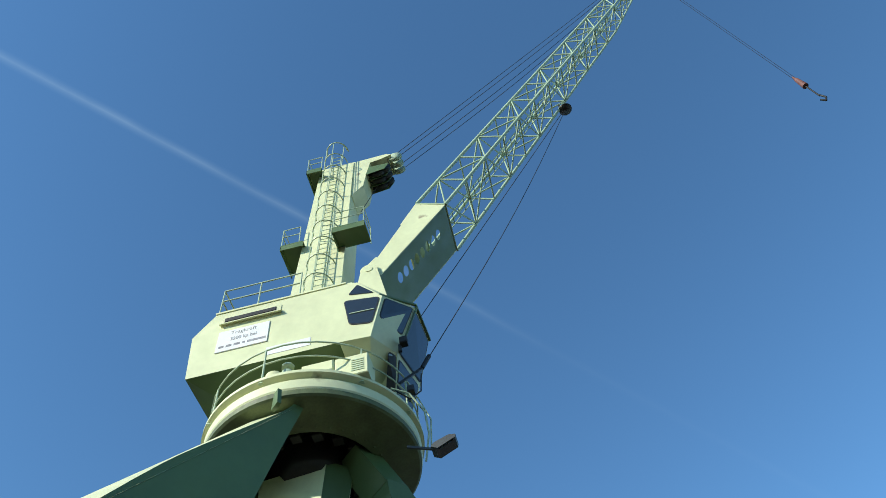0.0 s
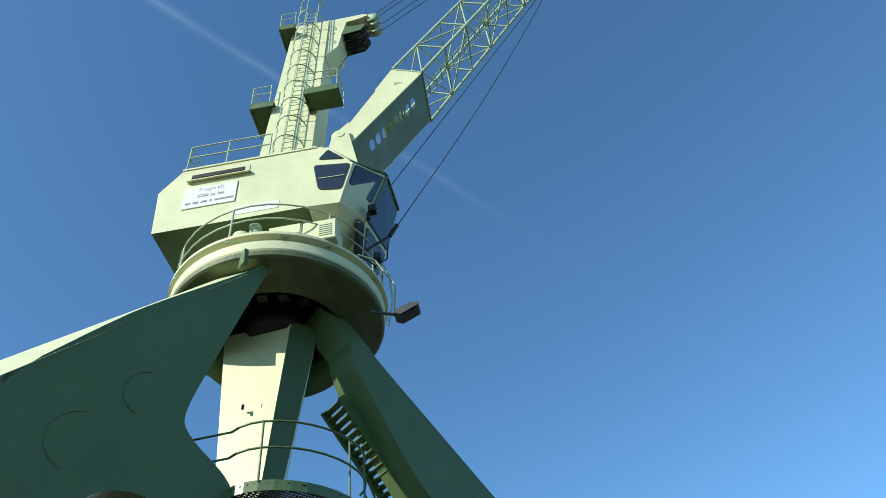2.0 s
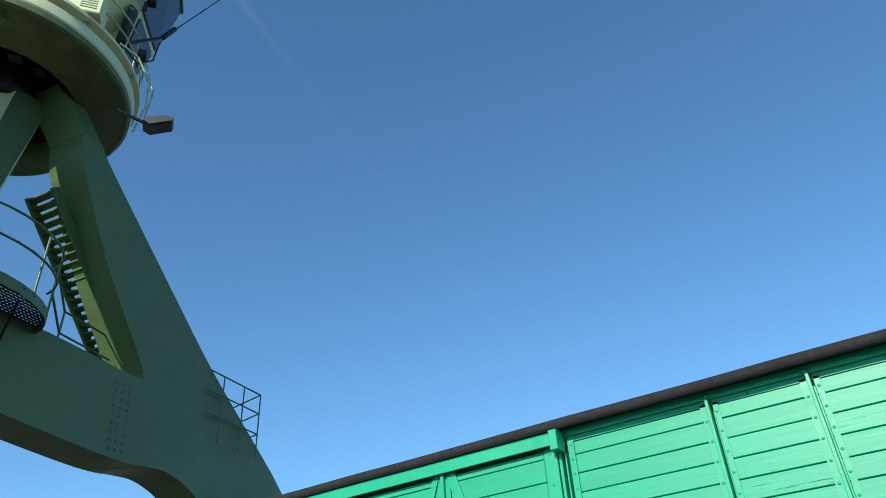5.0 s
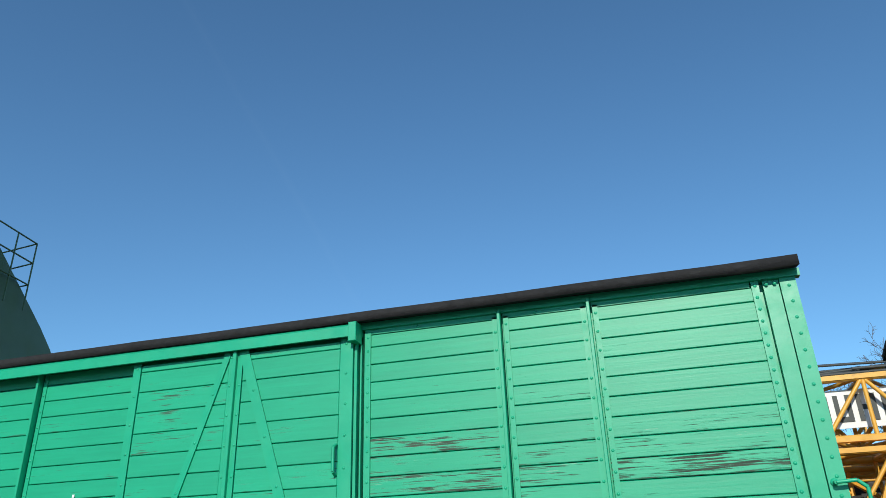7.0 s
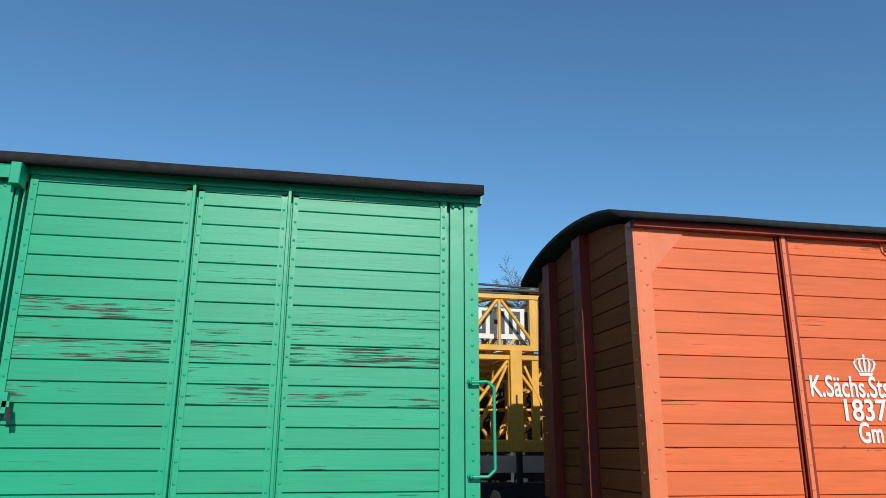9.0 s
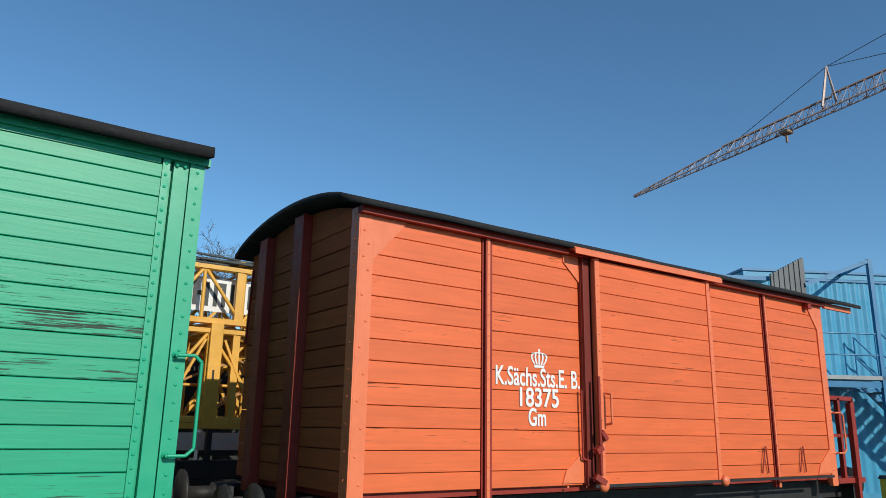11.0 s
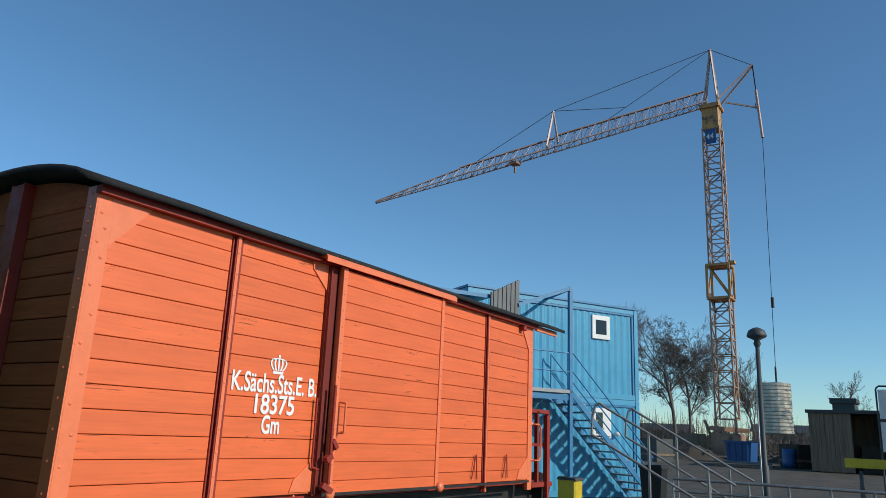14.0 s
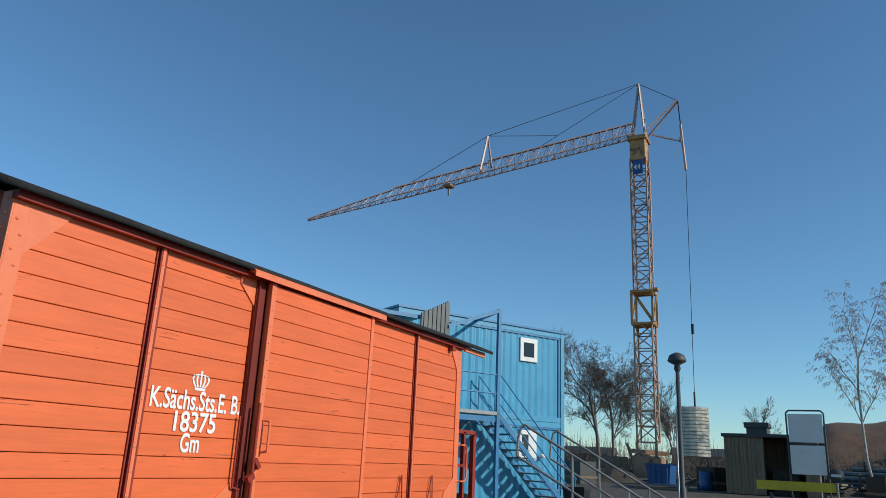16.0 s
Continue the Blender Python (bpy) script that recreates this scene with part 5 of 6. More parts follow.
# ------------------------------------------------------------ tower crane
def tower_crane():
    t = thing("tower_crane", "faded yellow lattice tower crane with a long pinkish jib", "tower crane", m=pose(48.25, 6.55, 0))
    ROT = 12.0

    def quad(h, z):
        return [(-h, -h, z), (h, -h, z), (h, h, z), (-h, h, z)]
    tw = part("mast_base", Mesh().box(-.9, -.9, .9, .9, .9, 2.3, .1).bar((-.9, .95, 2.6), (.3, -1.2, 2.5), .28).bar((-.6, .9, 1.9), (-.9, 1.25, 3.1), .14).bar((-.62, .62, 2.3), (-.62, .62, 3.2), .16).bar((-.62, -.62, 2.3), (-.62, -.62, 3.2), .16), M_TOWER, t)
    lattice(t, quad(.62, 3.2), quad(.62, 11.5), 8, .13, .07, M_TOWER, single=False, name="mast_bracing")
    lattice(t, quad(.58, 13.4), quad(.58, 23.6), 11, .12, .062, M_TOWER, single=False, name="mast_bracing")
    col = Mesh()
    for z in (11.2, 13.5):
        col.box(-.78, -.78, z - .12, .78, .78, z + .05, .05)
    for x in (-.72, .72):
        for y in (-.72, .72):
            col.bar((x, y, 11.2), (x, y, 13.5), .15)
    for x in (-.72, .72):
        col.bar((x, -.72, 11.2), (x, .72, 13.5), .1).bar((-.72, x, 11.2), (.72, x, 13.5), .1)
    col.box(-.7, -1.1, 13.48, -.1, -.7, 13.65)
    part("climbing_collar", col, M_OCHRE, t, "yellow telescoping collar")
    hd = Mesh().box(-.58, -.58, 23.5, .58, .58, 25.1, .05).box(-.75, -.7, 25.1, .75, .7, 25.4, .04)
    part("mast_head", hd, M_OCHRE, t)
    sg = part("sign", Mesh().box(-.72, -.36, 22.3, -.66, .36, 23.4), M_BLUEBIN, t, "blue sign with two white arrow shapes")
    ar = Mesh()
    for o in (.02, .28):
        ar.add([(-.725, o + .02, 22.85), (-.725, o - .20, 23.1), (-.725, o - .20, 22.6)], [(0, 1, 2)])
    part("arrow_mark", ar, M_SIGN, sg)
    # jib: direction towards the tip
    J0 = Vector((-.2, .4, 25.6))
    J1 = Vector(JIB_TIP)
    d = (J1 - J0).normalized()
    s = d.cross((0, 0, 1)).normalized()

    def tri(p, w, h):
        return [p - s * w, p + s * w, p + s * w * .15 + Vector((0, 0, h)), p - s * w * .15 + Vector((0, 0, h))]
    mid1, mid2 = J0.lerp(J1, .45), J0.lerp(J1, .74)
    lattice(t, tri(J0, .55, 1.05), tri(mid1, .55, 1.05), 22, .12, .030, M_JIB, single=False, name="jib_bracing")
    lattice(t, tri(mid1, .5, .9), tri(mid2, .5, .8), 16, .12, .030, M_JIB, single=False, name="jib_bracing")
    lattice(t, tri(mid2, .45, .7), tri(J1, .12, .12), 14, .09, .028, M_JIB, single=False, name="jib_bracing")
    trl = J0.lerp(J1, .57)
    part("trolley", Mesh().box(trl.x - .35, trl.y - .35, trl.z - .3, trl.x + .3, trl.y + .3, trl.z - .1, .05).bar(trl, trl - Vector((0, 0, .9)), .12), M_TOWER, t)
    apex = Vector((.0, -.1, 30.0))
    ap = Mesh()
    for o in (-.5, .5):
        ap.bar(Vector((.3, o, 25.5)), apex, .14).bar(Vector((-.3, o, 25.5)), apex, .10)
    part("tower_peak", ap, M_JIB, t)
    king = J0.lerp(J1, .475)
    kt = king + Vector((.1, -.5, 3.2))
    kg = Mesh()
    for o in (-.45, .45):
        kg.bar(king + s * o + Vector((0, 0, .3)), kt, .11).bar(king + s * o - d * .9 + Vector((0, 0, .3)), kt, .08)
    part("jib_strut", kg, M_JIB, t)
    cj = Vector((.6, -2.85, 28.3))
    cr = Mesh()
    for o in (-.5, .5):
        cr.bar((o, -.5, 25.6), cj + Vector((o * .3, 0, 0)), .12)
    cr.bar((-.1, -1.0, 25.5), (.4, -2.9, 24.9), .1).bar((.4, -2.95, 24.8), (.4, -2.95, 25.2), .12)
    part("counter_jib", cr, M_JIB, t)
    rp = Mesh()
    for a, b in ((apex, kt), (apex, J0.lerp(J1, .30) + Vector((0, 0, 1.0))), (kt, J0.lerp(J1, .72) + Vector((0, 0, .6))), (apex, cj), (kt, apex.lerp(J0.lerp(J1, .30) + Vector((0, 0, 1.0)), .8))):
        rp.bar(a, b, .034, n=4)
    c2 = Vector((.58, -3.2, 22.6))
    rp.bar(cj, c2, .07, n=4).bar(c2, (.58, -3.0, 5.9), .034, n=4)
    part("pendant_rope", rp, M_ROPE, t)
    part("tension_rod", Mesh().bar(cj.lerp(c2, .35), c2, .2, n=6), M_JIB, t)
    part("rope_swivel", Mesh().bar((.58, -3.1, 11.2), (.58, -3.1, 10.5), .2, n=6).bar((.58, -3.0, 6.6), (.58, -3.0, 5.4), .12, n=6), M_DARK, t)


# ------------------------------------------------------------ blue site containers with outside stair
def containers():
    # the front runs from the near corner P to the far corner Q
    M = pose(*BOX_P, 0, 0, BOX_ROT)
    L, D, H = 6.0, 2.45, 2.75
    for lvl in (0, 1):
        c = thing("site_container", "light blue ribbed site container with a small white window" if lvl else "light blue ribbed ground-floor container with a white door", "container", "site containers", M @ pose(0, 0, lvl * H))
        fr = Mesh()
        for x in (0, L - .14):
            for y in (0, D - .14):
                fr.box(x, y, 0, x + .14, y + .14, H - .01)
        for z in (0, H - .16):
            fr.box(.14, .01, z, L - .14, .12, z + .15)
            fr.box(.14, D - .12, z, L - .14, D - .01, z + .15)
            fr.box(.01, .14, z, .12, D - .14, z + .15)
            fr.box(L - .12, .14, z, L - .01, D - .14, z + .15)
        part("frame", fr, M_BLUE, c)
        pn = Mesh()
        n = 46
        pts = []
        for i in range(n + 1):
            x = .16 + (L - .32) * i / n
            o = .0 if i % 2 else .022
            pts += [(x - .02, .05 + o), (x + .02, .05 + o)]
        poly = pts + [(L - .16, .12), (.16, .12)]
        pn.prism(poly, 2, .15, H - .16)
        part("ribbed_wall", pn, M_BLUE, c)
        part("dark_joint", Mesh().box(.14, .02, H - .22, L - .14, .05, H - .16).box(L - .22, .02, .15, L - .16, .05, H - .2).box(.16, .02, .15, .22, .05, H - .2), M_BLUE2, c)
        part("shell", Mesh().box(.06, .13, .02, L - .06, D - .06, H - .03), M_BLUE, c)
        if lvl:
            w = part("window", Mesh().box(4.25, .0, 1.72, 4.92, .045, 2.43, .01), M_SIGN, c, "small square window in a white frame")
            part("pane", Mesh().box(4.38, -.006, 1.86, 4.78, .0, 2.29), M_CARGLASS, w)
            part("roof", Mesh().box(-.03, -.03, H - .02, L + .03, D + .03, H + .04), M_BLUE2, c)
        else:
            w = part("window", Mesh().box(4.25, .0, 1.62, 4.92, .045, 2.46, .01), M_SIGN, c, "white-framed window partly covered")
            part("pane", Mesh().box(4.36, -.006, 1.74, 4.6, .0, 2.34), M_CARGLASS, w)
            part("wall_lamp", Mesh().lathe([(0, 0), (.08, 0), (.1, .08), (0, .12)], (5.1, -.05, 1.7), 10), M_SIGN, c)
    # landing and stair
    s = thing("outside_stair", "blue steel outside stair with landing and railings", "stair", m=M)
    part("landing", Mesh().box(-.6, -1.15, H - .02, 2.65, -.02, H + .07), M_ZINC, s)
    ps = Mesh()
    for x in (.3, 2.55):
        ps.box(x, -1.15, 0, x + .1, -1.05, H if x < 1 else 5.62)
    ps.box(.3, -1.12, H - .2, 2.6, -1.06, H - .06)
    part("post", ps, M_BLUE2, s)
    part("canopy_brace", Mesh().bar((2.6, -1.1, 5.58), (.9, -1.1, 4.92), .09).bar((2.6, -1.1, 5.58), (2.6, .0, 5.45), .07), M_BLUE2, s)
    ws = Mesh()
    ws.box(.08, -1.06, 4.2, .94, -1.04, 5.17)
    screen = part("wind_screen", ws, M_SCREEN, s, "grey corrugated wind screen")
    for k in range(13):
        x = .08 + k * .066
        part("sheet_rib", Mesh().box(x, -1.1 - .02 * (k % 2), 4.2, x + .064, -1.061, 5.17 + .035 * k), M_SCREEN, screen)
    part("canopy", Mesh().box(-2.2, -1.0, 5.02, .1, .1, 5.12), M_BLUE2, s)
    rl = Mesh()
    for z in (.55, 1.05):
        rl.bar((-.6, -1.12, H + z), (2.6, -1.12, H + z), .04, n=5)
    for x in (-.5, .9, 2.5):
        rl.bar((x, -1.12, H), (x, -1.12, H + 1.05), .04, n=5)
    part("railing", rl, M_BLUE2, s)
    A, B = Vector((2.65, -1.1, H + .05)), Vector((5.45, -1.1, .1))
    sg = Mesh()
    for y in (0, .95):
        sg.bar(A + Vector((0, y, -.06)), B + Vector((0, y, -.06)), .04, .13)
    part("stringer", sg, M_BLUE2, s)
    for y in (0, .95):
        r = Mesh()
        for k in (.55, 1.05):
            r.bar(A + Vector((0, y, k)), B + Vector((0, y, k)), .04, n=5)
        for u in (0, .98):
            p = A.lerp(B, u)
            r.bar(p + Vector((0, y, 0)), p + Vector((0, y, 1.05)), .04, n=5)
        part("stair_railing", r, M_BLUE2, s)
    for i in range(13):
        p = A.lerp(B, (i + .6) / 13.4)
        part("tread", Mesh().box(p.x - .13, p.y, p.z - .03, p.x + .13, p.y + .95, p.z + .01), M_ZINC, s)


# ------------------------------------------------------------ yard things towards +x
def street_lamp():
    z0 = ground_z(21)
    l = thing("street_lamp", "dark post lamp with a mushroom-shaped head", "street lamp", m=pose(*LAMP, z0 - .05))
    part("post", Mesh().lathe([(.11, 0), (.11, 1.0), (.075, 1.05), (.06, 4.6), (0, 4.6)], n=12), M_POST, l)
    part("head", Mesh().lathe([(.06, 4.45), (.11, 4.55), (.08, 4.66), (.27, 4.76), (.29, 4.80), (.23, 4.96), (.09, 5.04), (0, 5.06)], n=20), M_POST, l)


def handrails():
    for k, (x0, y0) in enumerate(RAILS):
        h = thing("handrail", "bent steel tube handrail beside steps", "handrail", "step handrails")
        m = Mesh()
        base = Vector((x0, y0, 0))
        dv = Vector(RAIL_DIR)
        top, bot = base + Vector((0, 0, RAIL_Z)), base + dv
        low = Vector((0, 0, -.64))
        a = top
        b = top + dv
        up_ = -dv.normalized() * .1
        m.path([b, a, a + up_ + Vector((0, 0, .02)), a + up_ * 2 + Vector((0, 0, -.08)), a + low * .5 + up_ * 2.6, a + low + up_ * 2.8, a + low + up_ * 1.6 , a + low, b + low], .05, 8)
        part("tube", m, M_HRAIL, h)
        for u in (.35, .8):
            p = a.lerp(b, u)
            part("post", Mesh().bar((p.x, p.y, -.2), p, .05, n=8), M_HRAIL, h)


def yard_fence():
    f = thing("tube_barrier", "low galvanised tube barrier along the yard", "barrier")
    a, b = Vector(FENCE_A), Vector(FENCE_B)
    part("top_rail", Mesh().bar(a, b, .06, n=8).bar(a - Vector((0, 0, .22)), b - Vector((0, 0, .22)), .05, n=8), M_HRAIL, f)
    n = 14
    for i in range(n + 1):
        p = a.lerp(b, i / n)
        part("post", Mesh().bar((p.x, p.y, ground_z(p.x) - .3), p, .06, n=8), M_HRAIL, f)


def bare_tree(name, x, y, z, h, seed, material, twig, label, droop=0.0, spread=.55, trunk=.28, levels=5, lean=(0, 0), twig_w=.026, ratio=(.48, .68), fall=2):
    rng = random.Random(seed)
    t = thing(name, label, "tree", m=pose(x, y, z - .1))
    tr, tw = Mesh(), Mesh()

    def grow(p, d, length, w, lvl):
        n = 4 if lvl < 2 else 3
        for i in range(n):
            d2 = (d + Vector((rng.uniform(-1, 1), rng.uniform(-1, 1), rng.uniform(-.5, .6))) * (.14 + .05 * lvl)).normalized()
            if droop and lvl >= fall:
                d2 = (d2 + Vector((0, 0, -droop * (lvl - fall + 1)))).normalized()
            q = p + d2 * (length / n)
            w2 = w * (.86 if lvl else .9)
            (tr if lvl < 2 else tw).bar(p, q, w, n=6 if lvl < 2 else 3, w2=w2, caps=False)
            if lvl < levels and (i or lvl):
                for _ in range(2 if lvl < 3 else rng.choice((1, 2, 2))):
                    a = rng.uniform(0, 2 * math.pi)
                    side = d2.orthogonal()
                    side.rotate(Matrix.Rotation(a, 3, d2))
                    nd = (d2 * (1 - spread) + side.normalized() * spread * rng.uniform(.7, 1.3) + Vector((0, 0, .12 if not droop else .05))).normalized()
                    grow(q, nd, length * rng.uniform(*ratio), max(twig_w, w2 * rng.uniform(.45, .6)), lvl + 1)
            p, d, w = q, d2, w2
    grow(Vector((0, 0, 0)), Vector((lean[0], lean[1], 1)).normalized(), h * .62, trunk * 2, 0)
    part("trunk", tr, material, t)
    part("crown", tw, twig, t)
    return t


def yard_clutter():
    # corrugated round tank
    t = thing("round_tank", "pale corrugated round tank of stacked sheets", "tank", m=pose(*TANK))
    for i in range(14):
        z = i * .218
        part("ring_sheet", Mesh().lathe([(.95, z), (1.02, z + .04), (1.02, z + .18), (.95, z + .21)], n=16, smooth=False), M_BALE, t)
    part("lid", Mesh().lathe([(0, 3.12), (.9, 3.08), (.96, 3.04)], n=14), M_BALE, t)
    # brown wooden shed
    s = thing("wooden_shed", "weathered brown wooden shed with a dark open front", "shed", m=pose(*SHED))
    for x0, y0, x1, y1 in ((0, 0, 3.0, .1), (0, -1.7, .1, 0), (0, -3.95, .1, -3.45), (2.9, -3.95, 3, 0), (0, -4.05, 3, -3.95)):
        part("wall", Mesh().box(x0, y0, 0, x1, y1, 2.7), M_SHED, s)
    part("roof", Mesh().box(-.15, -4.15, 2.7, 3.2, .2, 2.85), M_POST, s)
    for i in range(9):
        part("board", Mesh().box(-.03, -.02 - .185 * (i + 1), .02, 0, -.02 - .185 * i - .015, 2.68), M_SHED, s)
    part("roof_vent", Mesh().box(.8, -1.9, 2.85, 1.9, -.9, 3.2, .05).box(.7, -2.0, 3.2, 2.0, -.8, 3.45, .05), M_POST, s)
    # white notice boards in a tube frame
    n = thing("notice_board", "two white panels one above the other in a tube frame", "notice board", m=pose(*BOARD))
    fr = Mesh().path([(0, -.40, -.3), (0, -.40, 2.64), (0, -.34, 2.70), (0, .36, 2.70), (0, .42, 2.64), (0, .42, -.3)], .04, 6)
    part("frame", fr, M_POST, n)
    for z in (1.21, 1.95):
        part("panel", Mesh().box(-.02, -.365, z, .02, .385, z + .67, .006), M_SIGN, n)
    part("batten", Mesh().box(-.03, -.385, 1.895, .03, .405, 1.93), M_POST, n)
    # yellow barrier plank
    b = thing("barrier_plank", "yellow barrier plank on dark legs", "barrier", m=pose(*PLANK))
    part("plank", Mesh().box(-.03, -.86, .72, .03, .86, .93, .01), M_YBAR, b)
    for y in (-.6, .55):
        part("leg", Mesh().bar((-.25, y, -.1), (0, y, .65), .07).bar((.25, y, -.1), (0, y, .65), .07), M_POST, b)
    # heaps and stacks round the tower crane
    rng = random.Random(4)
    for i in range(26):
        x, y = rng.uniform(36, 50), rng.uniform(-9, 13)
        if 31 < x < 37 and 2 < y < 8:
            continue
        z = ground_z(x)
        kind = rng.choice(("plank_stack", "plank_stack", "crate", "drum"))
        if kind == "plank_stack":
            o = thing("plank_stack", "stack of grey weathered planks", "planks", "yard stacks", pose(x, y, z, 0, 0, rng.uniform(60, 120)))
            for k in range(rng.randint(2, 5)):
                part("plank", Mesh().box(-1.3 + rng.uniform(-.1, .1), -.4, k * .16, 1.3 + rng.uniform(-.1, .1), .4, k * .16 + .1), rng.choice((M_SHED, M_SCREEN, M_SHED)), o)
        elif kind == "crate":
            o = thing("crate", "dark weathered storage crate", "crate", "yard stacks", pose(x, y, z, 0, 0, rng.uniform(0, 60)))
            part("body", Mesh().box(-.7, -.6, 0, .7, .6, rng.uniform(.8, 1.5), .03), rng.choice((M_SHED, M_POST, M_EARTH)), o)
            part("batten", Mesh().box(-.74, -.64, .3, .74, .64, .42, .01), M_SHED, o)
        else:
            o = thing("drum", "blue plastic drum in the yard", "drum", "yard drums", pose(x, y, z))
            part("barrel", Mesh().lathe([(0, 0), (.3, 0), (.33, .3), (.31, .33), (.33, .6), (.3, .95), (0, .95)], n=14), M_BLUEBIN, o)
    sk = thing("waste_skip", "blue steel waste skip with upright ribs", "skip", m=pose(42.2, 4.55, ground_z(42) - .02, 0, 0, -4))
    part("body", Mesh().prism([(-.60, 0), (.60, 0), (.70, 1.15), (-.70, 1.15)], 0, -.7, .7), M_BLUEBIN, sk)
    for x in (-.78, .66):
        part("rim", Mesh().box(x, -.76, 1.12, x + .12, .76, 1.22, .01), M_BLUEBIN, sk)
    for k in range(4):
        y = -.48 + k * .32
        part("rib", Mesh().bar((-.72, y * .97, .05), (-.74, y * 1.08, 1.12), .06), M_BLUEBIN, sk)
    wb = thing("wheelie_bin", "black plastic wheelie bin beside the container", "bin", m=pose(16.2, 1.42, ground_z(16.2)))
    part("body", Mesh().prism([(-.21, .06), (.21, .06), (.28, .98), (-.28, .98)], 0, -.25, .25), M_RUBBER, wb)
    part("lid", Mesh().prism([(-.30, .98), (.30, .98), (.29, 1.04), (-.27, 1.07)], 0, -.30, .29), M_RUBBER, wb)
    for y in (-.24, .24):
        ob = part("wheel", Mesh().lathe([(0, -.02), (.1, -.02), (.1, .02), (0, .02)], n=14), M_RUBBER, wb)
        ob.matrix_basis = pose(.2, y, .1, 90)
    ns = thing("road_sign", "round dark sign with a white bar on a thin post", "sign", m=pose(17.25, -4.47, ground_z(17.25)))
    part("post", Mesh().bar((0, 0, -.1), (0, 0, 1.72), .05, n=8), M_HRAIL, ns)
    ob = part("disc", Mesh().lathe([(0, 0), (.15, 0), (.155, .008), (.15, .016), (0, .016)], n=24), M_POST, ns)
    ob.matrix_basis = pose(-.03, 0, 1.60, 0, -90, 0)
    part("bar", Mesh().box(-.054, -.11, 1.57, -.048, .11, 1.63), M_SIGN, ns)
    ys = thing("salt_bin", "small yellow bin with a dark lid beside the container", "bin", m=pose(*BIN))
    part("body", Mesh().box(-.24, -.24, 0, .24, .24, .62, .04), M_YBAR, ys)
    part("lid", Mesh().prism([(-.27, .62), (.27, .62), (.22, .70), (-.24, .68)], 0, -.27, .27), M_POST, ys)
    # long dark shed and hedge line far behind
    for k in range(3):
        h = thing("far_building", "low far building with a dark roof", "building", "far buildings", pose(95 + 12 * k, -24 + 26 * k, ground_z(95), 0, 0, 5))
        part("wall", Mesh().box(0, 0, 0, 5, 14, 2.2), M_SHED, h)
        part("roof", Mesh().prism([(-.3, 2.2), (5.3, 2.2), (2.5, 3.3)], 1, -.3, 14.3), M_POST, h)


def hill():
    m = Mesh()
    n = 44
    v = []
    for i in range(n + 1):
        y = 4 - i * 1.5
        k = min(1, max(0, (i - 1.0) / 4))
        hgt = 7.3 * (k * k * (3 - 2 * k)) + .2 * math.sin(i * 1.3) * k + .11 * i * k
        for j in range(7):
            v.append((94 + j * 4, y, ground_z(94) - .5 + hgt * (1 - (1 - j / 6) ** 2.5)))
    m.add(v, [(i * 7 + j, (i + 1) * 7 + j, (i + 1) * 7 + j + 1, i * 7 + j + 1) for i in range(n) for j in range(6)], True)
    ob = part("far_slope", m, M_HILL)
    tagged(ob, "dry grassy embankment in the distance", "hill", kind="structure")


